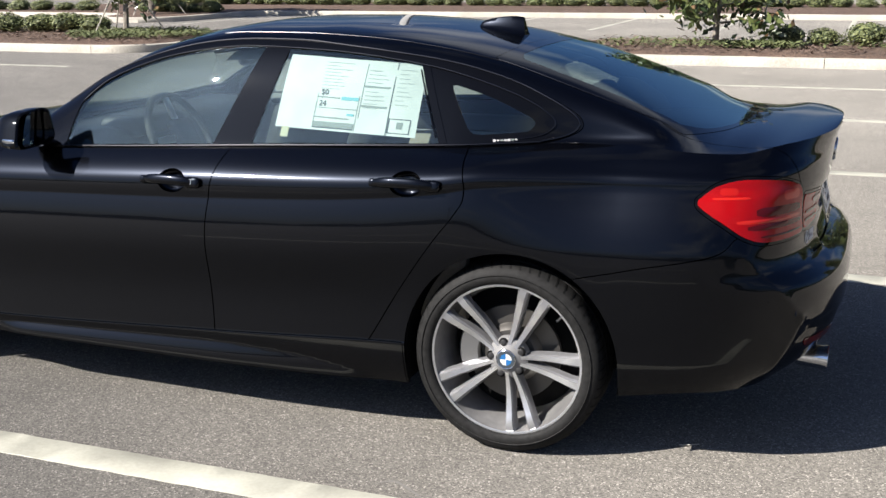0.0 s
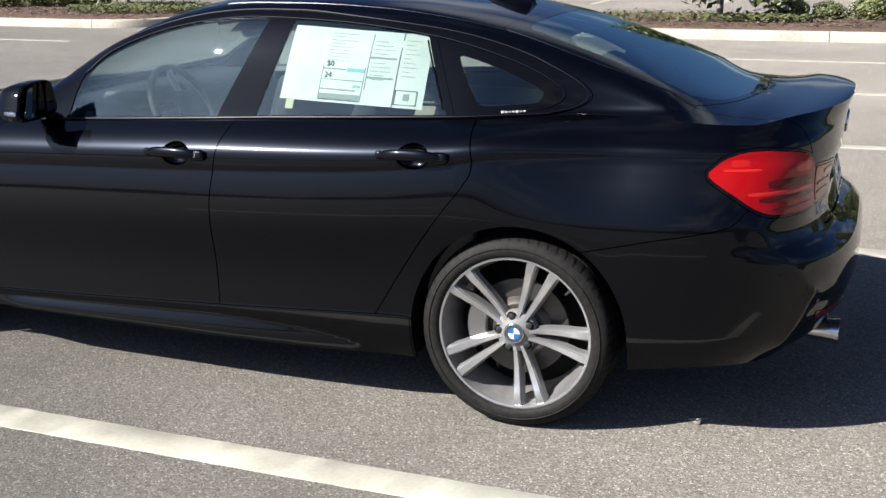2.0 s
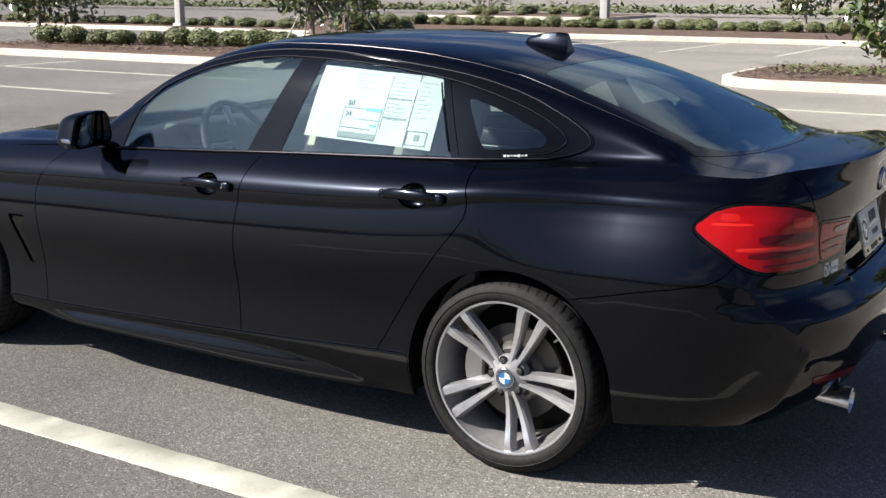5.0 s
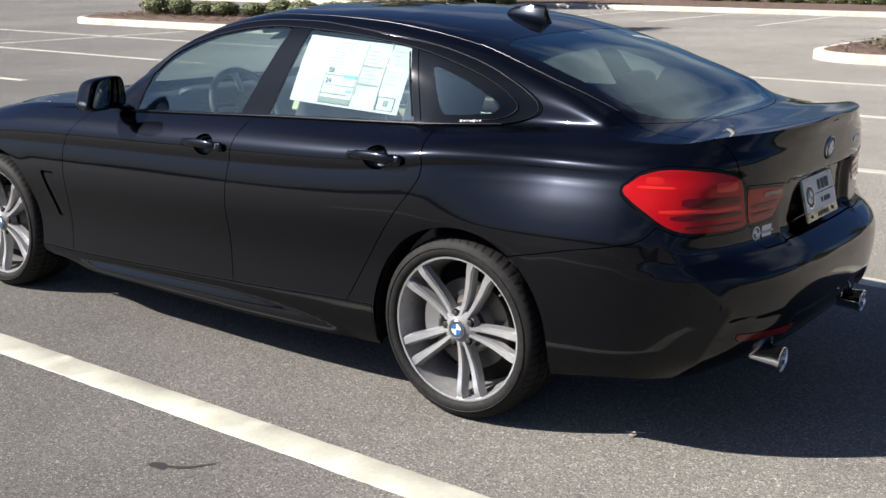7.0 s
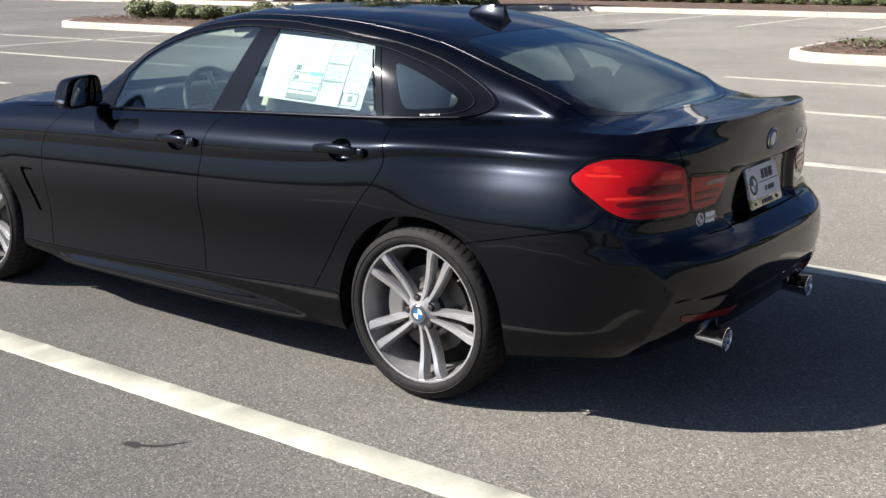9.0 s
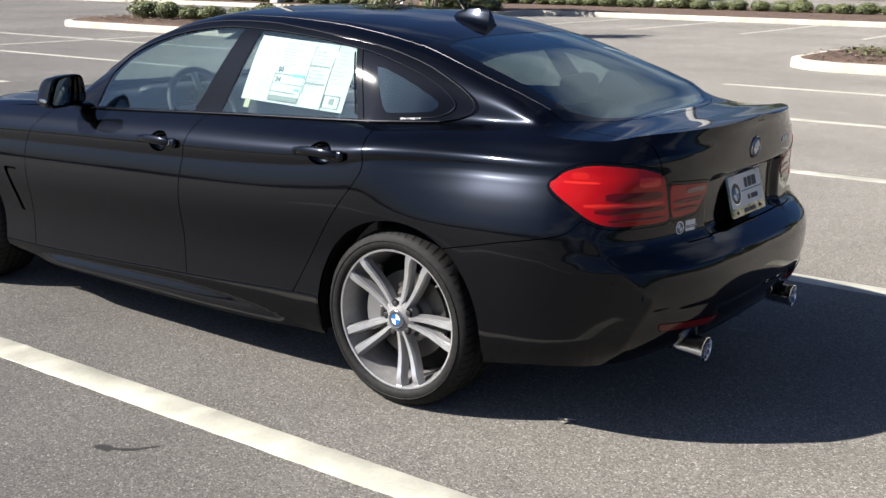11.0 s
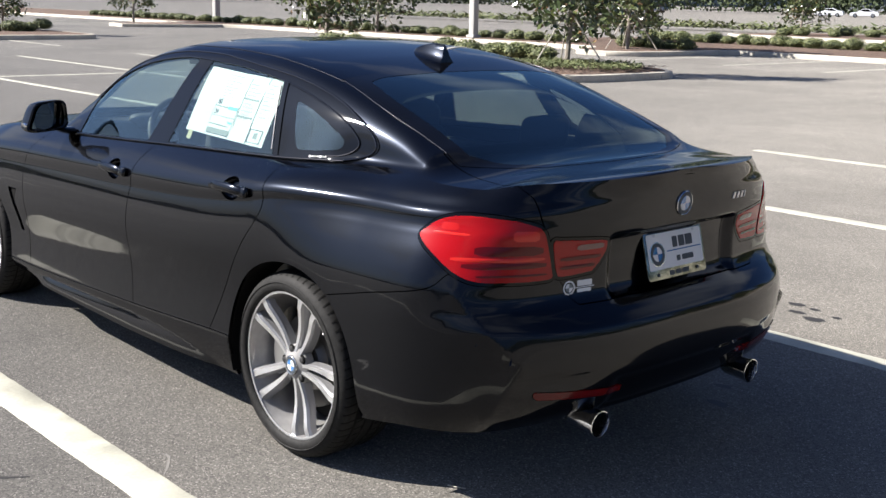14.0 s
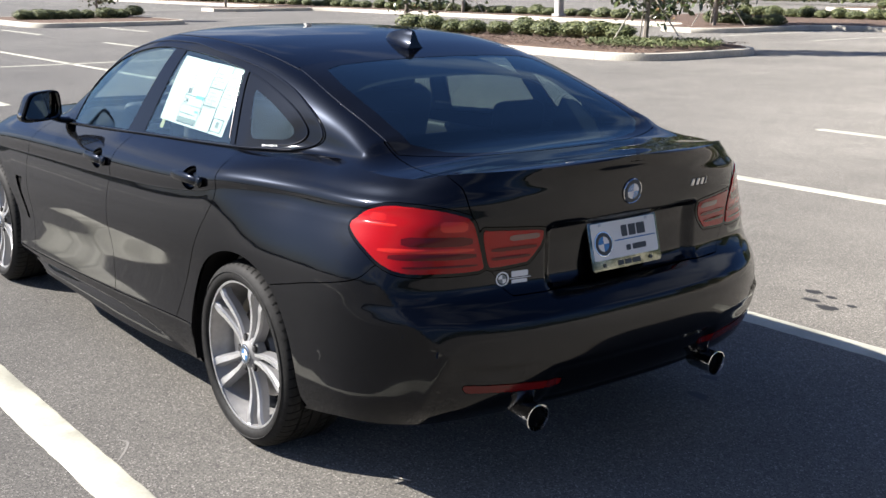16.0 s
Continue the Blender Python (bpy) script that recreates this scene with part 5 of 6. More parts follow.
for side in (-1, 1):
    card = part("door_card", box((1.75, 0.05, 0.44), (-1.05, side * 0.755, 0.63), 0.02), LEATHER, car, "beige door lining with a black top")
    part("card_top", box((1.75, 0.06, 0.08), (-1.05, side * 0.75, 0.88), 0.02, 3), DASH, card)
    part("card_strip", box((1.5, 0.012, 0.014), (-1.05, side * 0.727, 0.835), 0.003), SATIN, card)
    part("sun_visor", box((0.16, 0.34, 0.02), pose(-1.22, side * 0.34, 1.305, 0, -10, 0), 0.008), LEATHER, car, "pale sun visor")
for side in (-1, 1):
    part("pillar_trim", slab([(-0.02, 0.96), (0.30, 0.96), (0.24, 1.06), (0.12, 1.13), (0.05, 1.135), (0.02, 1.09)], 0.012, Matrix(((1, 0, 0, 0), (0, 0, 1, side * 0.545), (0, 1, 0, 0), (0, 0, 0, 1)))), DASH, car, "black inner pillar lining", smooth=False)
bm = bmesh.new()
HEAD = grain(material("head_lining", (0.0525, 0.051, 0.0495), 0.9), 60, (0.04125, 0.03975, 0.0375), (0.06, 0.05775, 0.0555))
g = [[bm.verts.new((x, y, float(roof_z(x)) - 0.045 - 0.10 * (abs(y) / 0.58) ** 3)) for y in np.linspace(-0.55, 0.55, 13)] for x in np.linspace(-1.22, 0.0, 14)]
for i in range(13):
    for j in range(12):
        bm.faces.new((g[i][j], g[i + 1][j], g[i + 1][j + 1], g[i][j + 1]))
part("head_lining", bm, HEAD, car, "grey fabric head lining")

# ---- ground, lines and kerbed islands ----
bm = bmesh.new()
bmesh.ops.create_grid(bm, x_segments=1, y_segments=1, size=600)
tagged(part("ground", bm, ASPHALT, smooth=False), "sunlit grey asphalt car park with fine stones", "ground", kind="structure")
rng = random.Random(7)


def line(x0, y0, x1, y1, w=0.125):
    d = math.hypot(x1 - x0, y1 - y0)
    n = max(2, int(d / 0.06))
    if d > 12 or abs(y0) > 15 or x0 < -10:
        n = max(2, int(d / 0.6))
    bm = bmesh.new()
    ux, uy = (x1 - x0) / d, (y1 - y0) / d
    rows = []
    for i in range(n + 1):
        t = d * i / n
        rows.append([bm.verts.new((x0 + ux * t - uy * (o + rng.uniform(-0.003, 0.003)), y0 + uy * t + ux * (o + rng.uniform(-0.003, 0.003)), z)) for o, z in ((-w / 2 - 0.004, 0.0005), (-w / 2, 0.003), (w / 2, 0.003), (w / 2 + 0.004, 0.0005))])
    for a, b in zip(rows, rows[1:]):
        for k in range(3):
            bm.faces.new((a[k], b[k], b[k + 1], a[k + 1]))
    bmesh.ops.recalc_face_normals(bm, faces=bm.faces)
    return tagged(part("parking_line", bm, LINEPAINT), "worn white parking-bay line on asphalt", "road marking", kind="structure")


for y in (-14.0, -10.86, -7.71, -4.56, -1.404, 1.785, 4.935, 8.09, 11.2):
    line(-3.87, y, 1.65, y, 0.145)
    line(-17.89, y, -11.45, y)
    line(-24.3, y, -17.89, y)
    line(-32.6, y, -28.9, y)
line(-17.89, -13.55, -17.89, 13.2)
for k in range(8):
    line(9.2, -12.2 + 3.1 * k, 14.8, -12.2 + 3.1 * k)
line(14.8, -12.2, 14.8, 9.5)
for k in range(9):
    x = -17.4 + 2.955 * k
    line(x, 23.0, x, 28.8)
for k in range(10):
    line(-75 + 2.9 * k, 19.0, -75 + 2.9 * k, 25.0)


def outline(x0, x1, y0, y1, r, n=8):
    return [(cx + r * math.cos(t), cy + r * math.sin(t)) for cx, cy, t0 in ((x1 - r, y1 - r, 0), (x0 + r, y1 - r, 90), (x0 + r, y0 + r, 180), (x1 - r, y0 + r, 270)) for t in (radians(t0 + 90 * k / (n - 1)) for k in range(n))]


def island(points, cover, name="planting_island", seed=1, mound=False):
    """A concrete kerb round a bed of bark; the kerb is laid in lengths with open joints."""
    k_w, k_h = 0.16, 0.15
    P = [Vector((*p, 0)) for p in points]
    m = len(P)
    inn = []
    for i in range(m):
        a, b, c = P[i - 1], P[i], P[(i + 1) % m]
        d = ((b - a).normalized() + (c - b).normalized()).normalized()
        inn.append(b + Vector((-d.y, d.x, 0)) * k_w)
    base = thing(name, cover, "planting bed", kind="structure")
    # lengths of kerb
    run, cur = [], [0]
    length = 0.0
    step = 3.0
    seq = []
    for i in range(m):
        a, b = P[i], P[(i + 1) % m]
        ia, ib = inn[i], inn[(i + 1) % m]
        cuts = max(1, int((b - a).length / step))
        for k in range(cuts):
            seq.append((a.lerp(b, k / cuts), ia.lerp(ib, k / cuts), cuts > 1 or (b - a).length > 1.5))
    start, pieces = 0, []
    for i in range(1, len(seq) + 1):
        length += (seq[i % len(seq)][0] - seq[i - 1][0]).length
        if length > 2.8 or i == len(seq):
            pieces.append([seq[j % len(seq)] for j in range(start, i + 1)])
            start, length = i, 0.0
    for piece in pieces:
        bm = bmesh.new()
        rows = []
        for k, (o, q, _) in enumerate(piece):
            if k == 0:
                d = (piece[1][0] - o).normalized() * 0.006
            elif k == len(piece) - 1:
                d = (piece[-2][0] - o).normalized() * 0.006
            else:
                d = Vector((0, 0, 0))
            o2, q2 = o + d, q + d
            rows.append([bm.verts.new(v) for v in (o2, o2.lerp(q2, 0.04) + Vector((0, 0, k_h - 0.035)), o2.lerp(q2, 0.12) + Vector((0, 0, k_h - 0.01)), o2.lerp(q2, 0.3) + Vector((0, 0, k_h)), q2 + Vector((0, 0, k_h)), q2)])
        for a, b in zip(rows, rows[1:]):
            for k in range(5):
                bm.faces.new((a[k], b[k], b[k + 1], a[k + 1]))
        bm.faces.new(rows[0]), bm.faces.new(rows[-1][::-1])
        bmesh.ops.recalc_face_normals(bm, faces=bm.faces)
        part("kerb_length", bm, CONCRETE, base)
    bm = bmesh.new()
    f = bm.faces.new([bm.verts.new((v.x, v.y, 0.147)) for v in inn])
    f.normal_update()
    if f.normal.z < 0:
        f.normal_flip()
    if mound:
        for w, h in ((0.12, 0.030), (0.25, 0.020), (0.35, 0.005)):
            bmesh.ops.inset_region(bm, faces=[max(bm.faces, key=lambda q: q.calc_area())], thickness=w, depth=h, use_boundary=True, use_even_offset=True)
    part("bark_bed", bm, MULCH, base, "brown bark mulch")
    return base


island(outline(-4.35, 22.0, 14.04, 17.9, 1.2), "pale concrete kerb round a bark-mulched planting bed", seed=2, mound=True)
island(outline(-23.3, -11.75, 13.70, 18.0, 1.2), "pale concrete kerb round a bark-mulched planting bed", seed=3, mound=True)
island(outline(-40.0, -32.85, 9.2, 14.6, 1.1), "pale concrete kerb round a bark-mulched planting bed", seed=4)
far_bed = [(30, 28.9), (30, 37.5), (-28.0, 37.5), (-28.0, 30.4), (-40, 30.4), (-40, 34.0), (-95, 34.0), (-95, 26.0), (-47.6, 26.4), (-47.2, 22.2), (-46.5, 21.4), (-45.2, 21.4), (-44.6, 22.2), (-44.2, 26.0), (-43.4, 26.5), (-21.9, 26.4), (-21.2, 25.6), (-20.9, 24.5), (-20.2, 23.8), (-19.1, 23.8), (-18.4, 24.4), (-18.2, 25.2), (-18.2, 28.3), (-17.8, 28.9)]
island(far_bed, "long pale kerb round a mulched bed with a clipped hedge", seed=5)
island(outline(-31, -20.5, 47, 55.5, 1.2), "distant kerbed planting bed", seed=6)
island(outline(12, 60, 57, 60, 1.2), "distant kerbed planting strip", seed=7)


def scatter(name, label, category, mat, count, place, size, seed, tilt=0.5, kind="stuff"):
    """Many small flat flakes or leaves, one mesh."""
    g = np.random.default_rng(seed)
    verts, faces = [], []
    for k in range(count):
        x, y, z = place(g)
        s = size * g.uniform(0.5, 1.5)
        ang, ti = g.uniform(0, 6.283), g.uniform(-tilt, tilt)
        c, sn = math.cos(ang) * s, math.sin(ang) * s
        h = math.sin(ti) * s
        b = len(verts)
        verts += [(x - c, y - sn, z - h * 0.2), (x + sn * 0.4, y - c * 0.4, z + 0.2 * s), (x + c, y + sn, z + abs(h)), (x - sn * 0.4, y + c * 0.4, z + 0.2 * s)]
        faces.append((b, b + 1, b + 2, b + 3))
    mesh = bpy.data.meshes.new(name)
    mesh.from_pydata(verts, [], faces)
    return tagged(link_mesh(name, mesh, mat), label, category, kind=kind)


CHIP = leafy("bark_chip", (0.0375, 0.0225, 0.015), (0.255, 0.18, 0.135), 0.9)
for n, (x0, x1, y0, y1) in enumerate(((-4.0, 12, 14.3, 17.6), (-22.9, -12.1, 14.0, 17.7), (-17, 10, 29.2, 35.5))):
    scatter("bark_chips", "loose brown bark chips and dead leaves", "mulch", CHIP, 5000 if n < 2 else 3500, lambda g: (g.uniform(x0, x1), g.uniform(y0, y1), (0.235 if n < 2 else 0.135) + g.uniform(-0.04, 0.015)), 0.045, 20 + n)
for n, (cx, cy, rx, ry, count) in enumerate(((-2.0, 15.5, 1.7, 0.6, 700), (-13.4, 15.9, 1.5, 1.4, 3000), (-0.8, 15.3, 0.75, 0.35, 650), (3.0, 15.8, 3.5, 1.0, 500))):
    def patch(g):
        a, r = g.uniform(0, 6.283), math.sqrt(g.uniform(0, 1))
        return cx + rx * r * math.cos(a), cy + ry * r * math.sin(a), 0.21 + g.uniform(0, 0.09)
    scatter("ground_cover", "low green ground cover in the mulch", "plants", GRASS, count, patch, 0.05, 40 + n, 1.2)


for n, (x0, x1, y0, y1) in enumerate(((-79, 3, 55.3, 57.6), (13, 59, 57.3, 59.6))):
    scatter("grass_strip", "rough yellow-green grass and low shrubs in a distant bed", "plants", GRASS, 5200, lambda g: (g.uniform(x0, x1), g.uniform(y0, y1), 0.15 + g.uniform(0, 0.45) * (0.6 + 0.4 * math.sin(g.uniform(x0, x1) * 0.8))), 0.22, 60 + n, 1.3)


# ---- plants ----
def leaf_mesh(name, centres, normals, size, seed, long=1.6):
    """Small leaf quads, folded a little, at those centres."""
    g = np.random.default_rng(seed)
    n = len(centres)
    d = g.normal(size=(n, 3))
    d -= normals * (d * normals).sum(1, keepdims=True) * 0.7
    d /= np.linalg.norm(d, axis=1, keepdims=True)
    w = np.cross(d, normals + g.normal(size=(n, 3)) * 0.5)
    w /= np.linalg.norm(w, axis=1, keepdims=True) + 1e-9
    s = size * g.uniform(0.6, 1.35, size=(n, 1))
    a, b, c, e = centres - d * s * long / 2, centres + w * s * 0.5, centres + d * s * long / 2, centres - w * s * 0.5
    verts = np.stack([a, b, c, e], 1).reshape(-1, 3)
    mesh = bpy.data.meshes.new(name)
    mesh.from_pydata([tuple(v) for v in verts], [], [(4 * k, 4 * k + 1, 4 * k + 2, 4 * k + 3) for k in range(n)])
    return mesh


def ball_points(g, n, r, lumps=7):
    """Points in a lumpy shell with a flat foot."""
    d = g.normal(size=(n, 3))
    d /= np.linalg.norm(d, axis=1, keepdims=True)
    bump = sum(0.17 * np.exp(-((d - v / np.linalg.norm(v)) ** 2).sum(1) * 5) for v in g.normal(size=(lumps, 3)))
    rad = r * (0.74 + bump + 0.16 * g.uniform(-1, 0.8, size=n))
    p = d * rad[:, None]
    p[:, 2] = np.maximum(p[:, 2] * 0.82 + r * 0.72, 0.02)
    return p, d


bush_meshes = []
for k in range(4):
    g = np.random.default_rng(100 + k)
    p, d = ball_points(g, 1500, 0.36, 11)
    crown = leaf_mesh("crown", p, d, 0.035, 200 + k)
    # solid dark ball stands for the shade deep inside the crown
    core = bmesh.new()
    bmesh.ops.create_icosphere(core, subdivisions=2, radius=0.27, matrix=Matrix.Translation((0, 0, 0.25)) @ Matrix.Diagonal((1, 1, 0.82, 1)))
    bush_meshes.append((crown, core))
# the crown's inner shade as a dark green colour
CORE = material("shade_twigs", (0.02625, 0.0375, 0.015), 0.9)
bushes = []
for crown, core in bush_meshes:
    b = thing("boxwood_bush", "small rounded green clipped bush in a mulched bed", "bush", "clipped bushes in the beds")
    link_mesh("crown", crown, BOX, b)
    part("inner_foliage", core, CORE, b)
    bushes.append(b)
spots = []
for k in range(11):
    spots.append((-0.40 + 0.60 * k + rng.uniform(-0.08, 0.08), 16.0 + rng.uniform(-0.25, 0.25), rng.uniform(0.75, 1.05)))
for k in range(10):
    spots.append((-21.2 + 0.68 * k + rng.uniform(-0.06, 0.06), 15.25 + 0.16 * k + rng.uniform(-0.15, 0.15), rng.uniform(0.9, 1.15)))
for k in range(8):
    spots.append((-36.6 + rng.uniform(-0.2, 0.2), 10.1 + 0.56 * k, rng.uniform(0.95, 1.2)))
for k in range(62):
    spots.append((-25.4 + 0.72 * k + rng.uniform(-0.05, 0.05), 34.2 + rng.uniform(-0.1, 0.1), rng.uniform(0.95, 1.15)))
for k in range(42):
    spots.append((-62 + 0.92 * k + rng.uniform(-0.1, 0.1), 28.2 + rng.uniform(-0.1, 0.1), rng.uniform(0.85, 1.1)))
for k in range(5):
    spots.append((-21.4 + 0.6 * k, 27.6, rng.uniform(0.9, 1.1)))
for k in range(9):
    spots.append((-28.5 + 0.85 * k, 49.5 + rng.uniform(-1.4, 3.4), rng.uniform(0.9, 1.5)))
for k in range(6):
    spots.append((13 + 6.7 * k, 58.5 + rng.uniform(-0.4, 0.4), rng.uniform(1.2, 2.0)))
for i, (x, y, s) in enumerate(spots):
    m = pose(x, y, 0.20 if 14 < y < 18 else 0.11, 0, 0, rng.uniform(0, 360)) @ Matrix.Diagonal((s * rng.uniform(0.95, 1.3), s * rng.uniform(0.95, 1.2), s * rng.uniform(0.62, 0.80), 1))
    if i < 4:
        bushes[i].matrix_basis = m
    else:
        c = copy_thing(bushes[i % 4], Matrix())
        c.matrix_basis = m


def make_tree(seed, height, leaves, spread, bare=0.2, leaf=0.075, rise=1.0):
    """A young magnolia: tapered trunk, limbs and large glossy leaves."""
    g = np.random.default_rng(seed)
    t = thing("magnolia_tree", "young magnolia tree with glossy leaves in a mulched bed", "tree", "young magnolia trees")
    bm = bmesh.new()
    top_z = height * 0.86
    trunk = [(0.05 * math.sin(z * 1.3 + seed), 0.05 * math.cos(z * 1.1 + seed), z) for z in np.linspace(-0.05, top_z, 9)]
    tube(trunk, [0.055 * (1 - 0.8 * i / 8) + 0.008 for i in range(9)], 8, bm)
    tips = []
    for k in range(34):
        f = bare + (0.98 - bare) * (k / 33)
        z = top_z * f
        ang = k * 2.4 + g.uniform(-0.4, 0.4)
        length = spread * (1.05 - 0.75 * f) * g.uniform(0.75, 1.15) + 0.12
        base = Vector((0.05 * math.sin(z * 1.3 + seed), 0.05 * math.cos(z * 1.1 + seed), z))
        pts = [base + Vector((math.cos(ang) * length * s, math.sin(ang) * length * s, length * (0.55 * s + 0.25 * s * s) * (rise + (1 - rise) * f))) for s in (0, 0.35, 0.7, 1.0)]
        tube(pts, [0.020 * (1.1 - f) + 0.006, 0.012, 0.008, 0.004], 6, bm)
        tips += [(pts[1], 0.6), (pts[2], 1.0), (pts[3], 1.2)]
    part("trunk", bm, BARK, t)
    cs, ns = [], []
    w = np.array([q for _, q in tips])
    pick = g.choice(len(tips), leaves, p=w / w.sum())
    for i in pick:
        c = np.array(tips[i][0])
        o = g.normal(size=3) * 0.17
        cs.append(c + o)
        nn = o + np.array([0, 0, 0.12])
        ns.append(nn / np.linalg.norm(nn))
    link_mesh("crown", leaf_mesh("crown", np.array(cs), np.array(ns), leaf, seed, 2.2), MAGNOLIA, t)
    k = leaves // 9
    link_mesh("brown_leaves", leaf_mesh("brown_leaves", np.array(cs[:k]) + 0.03, np.array(ns[:k]), leaf, seed + 1, 2.0), DRYLEAF, t)
    return t


tree_a = make_tree(11, 4.2, 4600, 0.90, 0.10, 0.080, 0.1)
tree_b = make_tree(12, 4.8, 2900, 1.05, 0.13, 0.085, 0.3)
tree_a.matrix_basis = pose(-1.58, 15.95, 0.20)
tree_b.matrix_basis = pose(-14.1, 16.4, 0.20)
for i, (x, y, s, r) in enumerate(((-22.3, 15.8, 1.0, 40), (-20.0, 26.0, 1.05, 100), (-21.0, 27.2, 0.9, 10), (-34.6, 27.6, 1.15, 70), (-38.2, 13.2, 0.8, 20), (-50.0, 24.5, 1.0, 120), (-8.0, 35.5, 1.0, 150),
                                  (-28.4, 50.5, 1.0, 50), (20, 58.5, 1.4, 30), (34, 58.5, 1.3, 130), (4.6, 16.0, 1.25, 60), (8.6, 15.9, 1.5, 250), (12.6, 16.1, 1.5, 130))):
    c = copy_thing(tree_a if 0 < x < 13 else tree_b, Matrix())
    c.matrix_basis = pose(x, y, 0.12, 0, 0, r) @ Matrix.Diagonal((s, s, s, 1))
# stakes of the young trees
for x, y in ((-14.1, 16.4), (-20.0, 26.0), (-34.6, 27.6)):
    for a in (20, 140, 260):
        d = Vector((math.cos(radians(a)), math.sin(radians(a)), 0))
        o = Vector((x, y, 0))
        tagged(part("tree_stake", tube([o + d * 0.95 + Vector((0, 0, 0.12)), o + d * 0.06 + Vector((0, 0, 1.35))], 0.016, 6), STAKE), "thin pale stake bracing a young tree", "stake", "tree stakes")


# ---- lamp posts ----
def lamp_post(x, y, w, base_z):
    t = thing("lamp_post", "tall pale square lamp post in a planting bed", "lamp post", "car-park lamp posts", at=pose(x, y, base_z))
    part("post", box((w, w, 8.4), (0, 0, 4.2), 0.012), POLE, t)
    part("base_cover", box((w * 1.5, w * 1.5, 0.12), (0, 0, 0.06), 0.02), POLE, t)
    part("arm", box((1.5, 0.08, 0.08), (0, 0, 8.35), 0.01), POLE, t)
    for s in (-1, 1):
        part("lamp_head", box((0.55, 0.32, 0.12), (s * 0.85, 0, 8.34), 0.03), DASH, t)
    return t


for x, y, w, z in ((-14.9, 34.6, 0.28, 0.12), (-28.7, 27.5, 0.26, 0.12), (-50.5, 29.5, 0.3, 0.12), (-16.0, -52.0, 0.26, 0.0), (16.0, -56.0, 0.26, 0.0)):
    lamp_post(x, y, w, z)


# ---- distant parked cars ----
def far_car(colour, x, y, turn):
    t = thing("parked_car", "distant parked %s saloon car" % colour[0], "car", "distant parked cars", at=pose(x, y, 0, 0, 0, turn))
    m = material("car_paint_" + colour[0].replace(" ", "_"), colour[1], 0.25, 0.0, Coat_Weight=1.0)
    bm = bmesh.new()
    prof = [(-2.2, 0.3), (-2.25, 0.6), (-2.0, 0.78), (-1.0, 0.92), (-0.4, 1.36), (0.6, 1.42), (1.35, 1.05), (2.1, 0.98), (2.25, 0.6), (2.2, 0.3)]
    rows = [[bm.verts.new((px, yy * (1 if pz < 1 else 0.8), pz)) for px, pz in prof] for yy in (-0.88, -0.8, 0.8, 0.88)]
    for a, b in zip(rows, rows[1:]):
        for k in range(len(prof) - 1):
            bm.faces.new((a[k], a[k + 1], b[k + 1], b[k]))
    bm.faces.new(rows[0]), bm.faces.new(rows[-1][::-1])
    bmesh.ops.recalc_face_normals(bm, faces=bm.faces)
    part("body", bm, m, t)
    for s in (-1, 1):
        part("side_window", slab([(-0.85, 0.95), (-0.35, 1.28), (0.55, 1.33), (1.1, 1.02)], 0.01, Matrix(((1, 0, 0, 0), (0, 0, s, s * 0.79), (0, 1, 0, 0), (0, 0, 0, 1)))), TRIM, t, smooth=False)
        for wx in (-1.35, 1.35):
            w = part("wheel", lathe([(0.2, -0.09), (0.32, -0.09), (0.33, 0.09), (0.2, 0.09)], 24, at=(wx, s * 0.82, 0.33), closed=True), TYRE, t)
            part("rim", lathe([(0.2, -0.092), (0.0001, -0.08)], 16, at=(wx, s * 0.82 + (0 if s < 0 else 0.18), 0.33)), SATIN, w)


for col, x, y, a in ((("silver", (0.6, 0.62, 0.65)), -95, 172, 20), (("white", (0.62, 0.63, 0.65)), -90, 174, 25), (("dark grey", (0.03, 0.032, 0.04)), -120, 158, 10), (("grey", (0.3, 0.3, 0.32)), -125, 156, 15), (("white", (0.75, 0.75, 0.75)), -84.5, 176, 22)):
    far_car(col, x, y, a)


# ---- woods round the car park ----
def woods(name, x0, y0, x1, y1, h, n, seed):
    g = np.random.default_rng(seed)
    f = g.uniform(0, 1, n)
    d = math.hypot(x1 - x0, y1 - y0)
    top_h = h * (0.62 + 0.25 * np.sin(f * d * 0.11 + seed) + 0.13 * np.sin(f * d * 0.37 + 2 * seed))
    z = top_h * (1 - g.uniform(0, 1, n) ** 1.6)
    off = g.normal(size=n) * 2.5
    nx, ny = -(y1 - y0) / d, (x1 - x0) / d
    c = np.stack([x0 + (x1 - x0) * f + nx * off, y0 + (y1 - y0) * f + ny * off, z + 0.4], 1)
    nn = g.normal(size=(n, 3))
    nn /= np.linalg.norm(nn, axis=1, keepdims=True)
    ob = link_mesh(name, leaf_mesh(name, c, nn, 0.55, seed, 1.3), WOODS)
    tagged(ob, "dark green woods beyond the car park", "woods", kind="stuff")


woods("far_woods", -200, 195, 90, 195, 10, 34000, 1)
woods("far_woods", -200, -115, -200, 195, 8, 32000, 2)
woods("far_woods", -200, -115, 90, -115, 5.5, 34000, 3)
woods("far_woods", 90, -115, 90, 195, 8, 34000, 4)


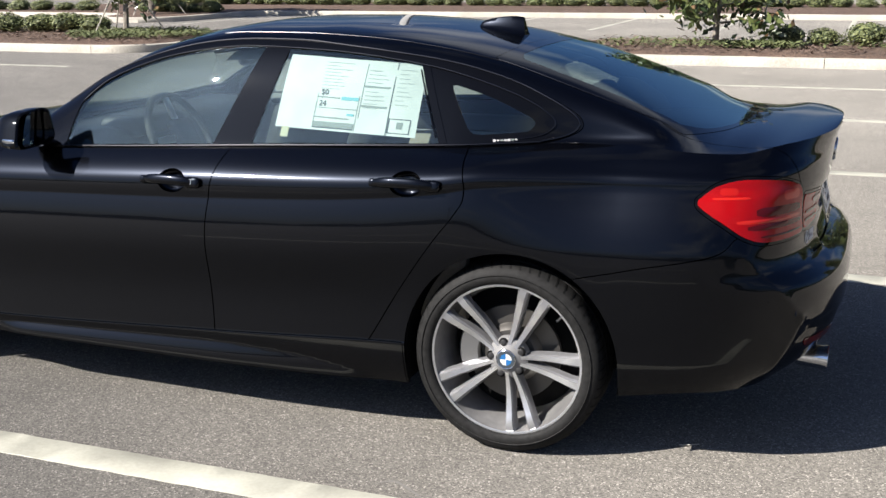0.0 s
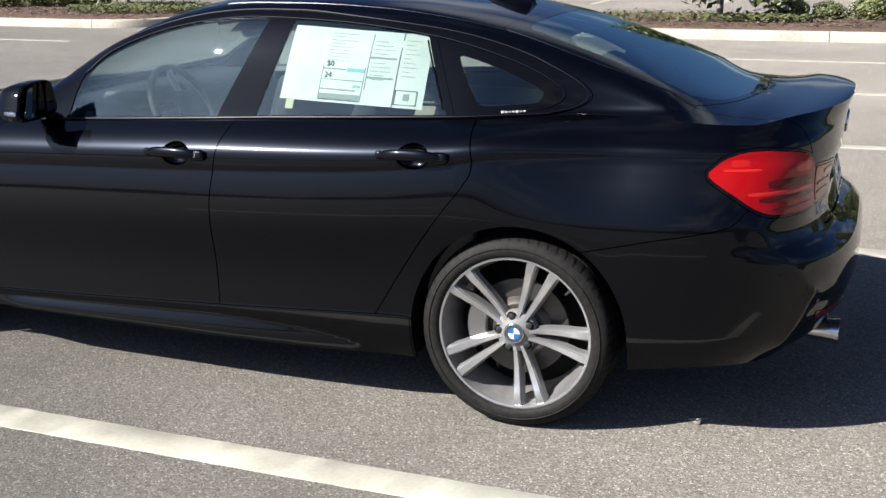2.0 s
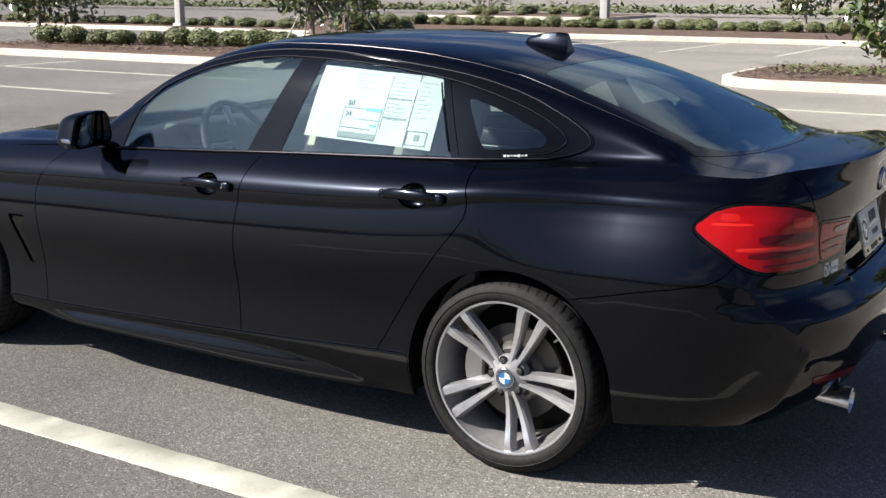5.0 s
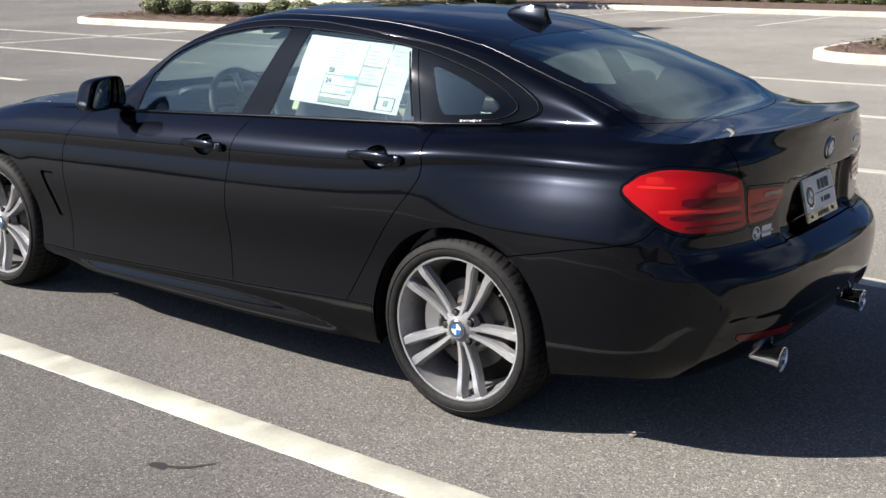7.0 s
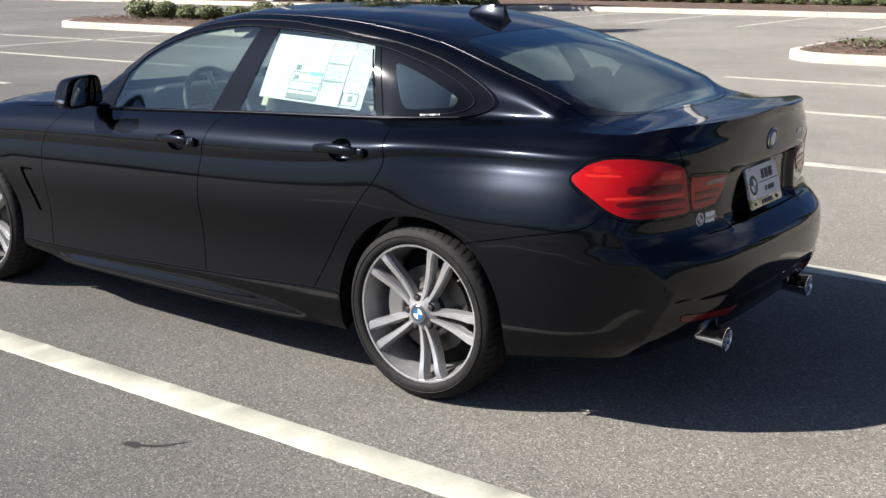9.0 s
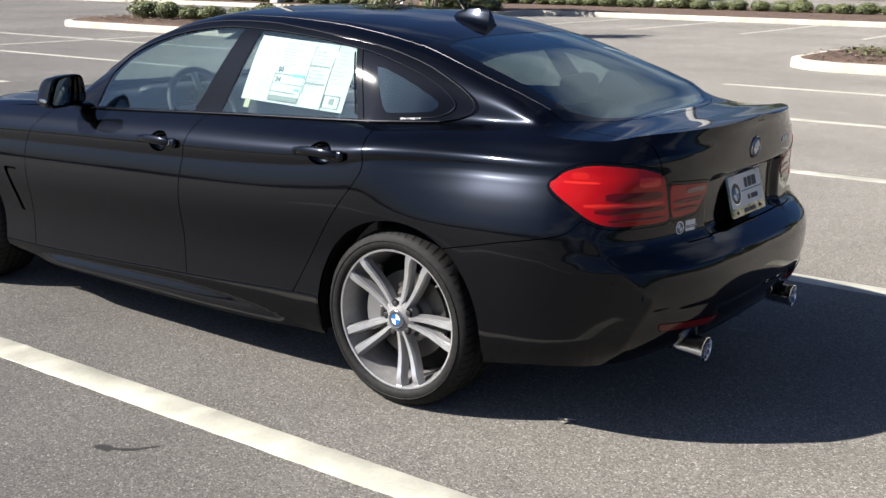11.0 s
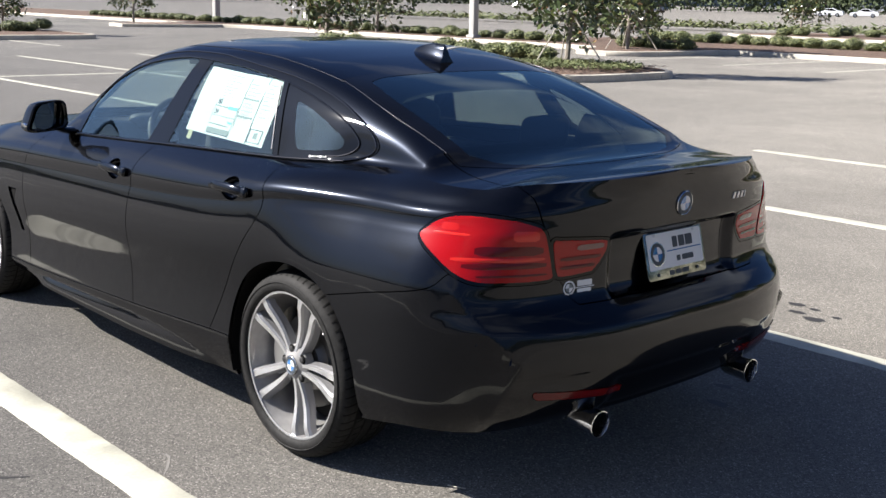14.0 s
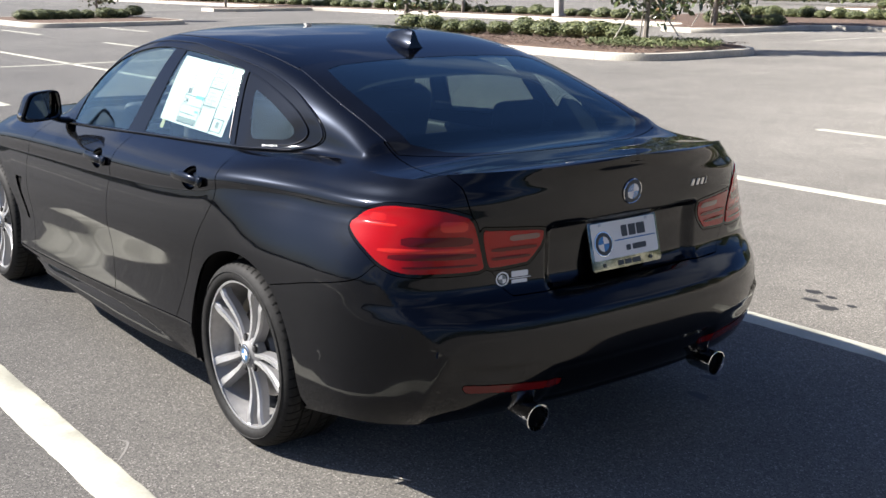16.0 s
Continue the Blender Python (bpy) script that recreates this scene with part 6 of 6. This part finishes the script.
# ---- marks on the asphalt ----
STAIN = material("oil_stain", (0.02625, 0.02475, 0.0225), 0.6)
PALE = material("pale_scuff", (0.158, 0.150, 0.137), 0.9)
def blot(x, y, rx, ry, seed, mat=STAIN, label="dark oil stain on asphalt"):
    g = np.random.default_rng(seed)
    ph = g.uniform(0, 6.28, 4)
    bm = bmesh.new()
    f = bm.faces.new([bm.verts.new((x + rx * math.cos(t) * (1 + 0.18 * math.sin(3 * t + ph[0]) + 0.1 * math.sin(7 * t + ph[1])), y + ry * math.sin(t) * (1 + 0.2 * math.sin(2 * t + ph[2]) + 0.1 * math.sin(5 * t + ph[3])), 0.0012)) for t in (2 * math.pi * k / 40 for k in range(40))])
    tagged(part("stain", bm, mat, smooth=False), label, "stain", kind="structure")
blot(-0.530, -1.785, 0.036, 0.024, 1)
for k, (x, y, r) in enumerate(((0.02, 2.42, 0.05), (0.14, 2.40, 0.035), (0.10, 2.28, 0.05), (0.24, 2.22, 0.06), (0.30, 2.34, 0.03), (0.66, 0.75, 0.05), (0.55, 0.95, 0.04))):
    blot(x, y, r, r * 0.6, 10 + k)
def scuff(points, width, label, mat=PALE):
    """A faint curved mark that tapers at both ends."""
    bm = bmesh.new()
    pts = [Vector((x, y, 0.001)) for x, y in spline(points, 8, closed=False)]
    rows = []
    for i, p in enumerate(pts):
        d = (pts[min(i + 1, len(pts) - 1)] - pts[max(i - 1, 0)]).normalized()
        w = width * (0.4 + 0.6 * math.sin(math.pi * i / (len(pts) - 1))) * rng.uniform(0.7, 1.2)
        rows.append((bm.verts.new(p + Vector((-d.y, d.x, 0)) * w), bm.verts.new(p - Vector((-d.y, d.x, 0)) * w)))
    for a, b in zip(rows, rows[1:]):
        bm.faces.new((a[0], a[1], b[1], b[0]))
    bmesh.ops.recalc_face_normals(bm, faces=bm.faces)
    tagged(part("scuff_mark", bm, mat, smooth=False), label, "stain", kind="structure")
scuff([(-0.32, -1.27), (-0.29, -1.236), (-0.255, -1.228), (-0.183, -1.272), (-0.125, -1.318)], 0.006, "faint pale scuff mark on asphalt")
scuff([(-0.525, -1.780), (-0.45, -1.745), (-0.395, -1.665)], 0.010, "dark tapering trail of an oil stain on asphalt", STAIN)
# short pale tapered bar just above the ground
tagged(part("twig", tube([(0.545, -0.640, 0.004), (0.575, -0.632, 0.005), (0.61, -0.618, 0.007)], [0.002, 0.003, 0.002], 6), STAKE), "small thin pale mark on the asphalt", "twig")
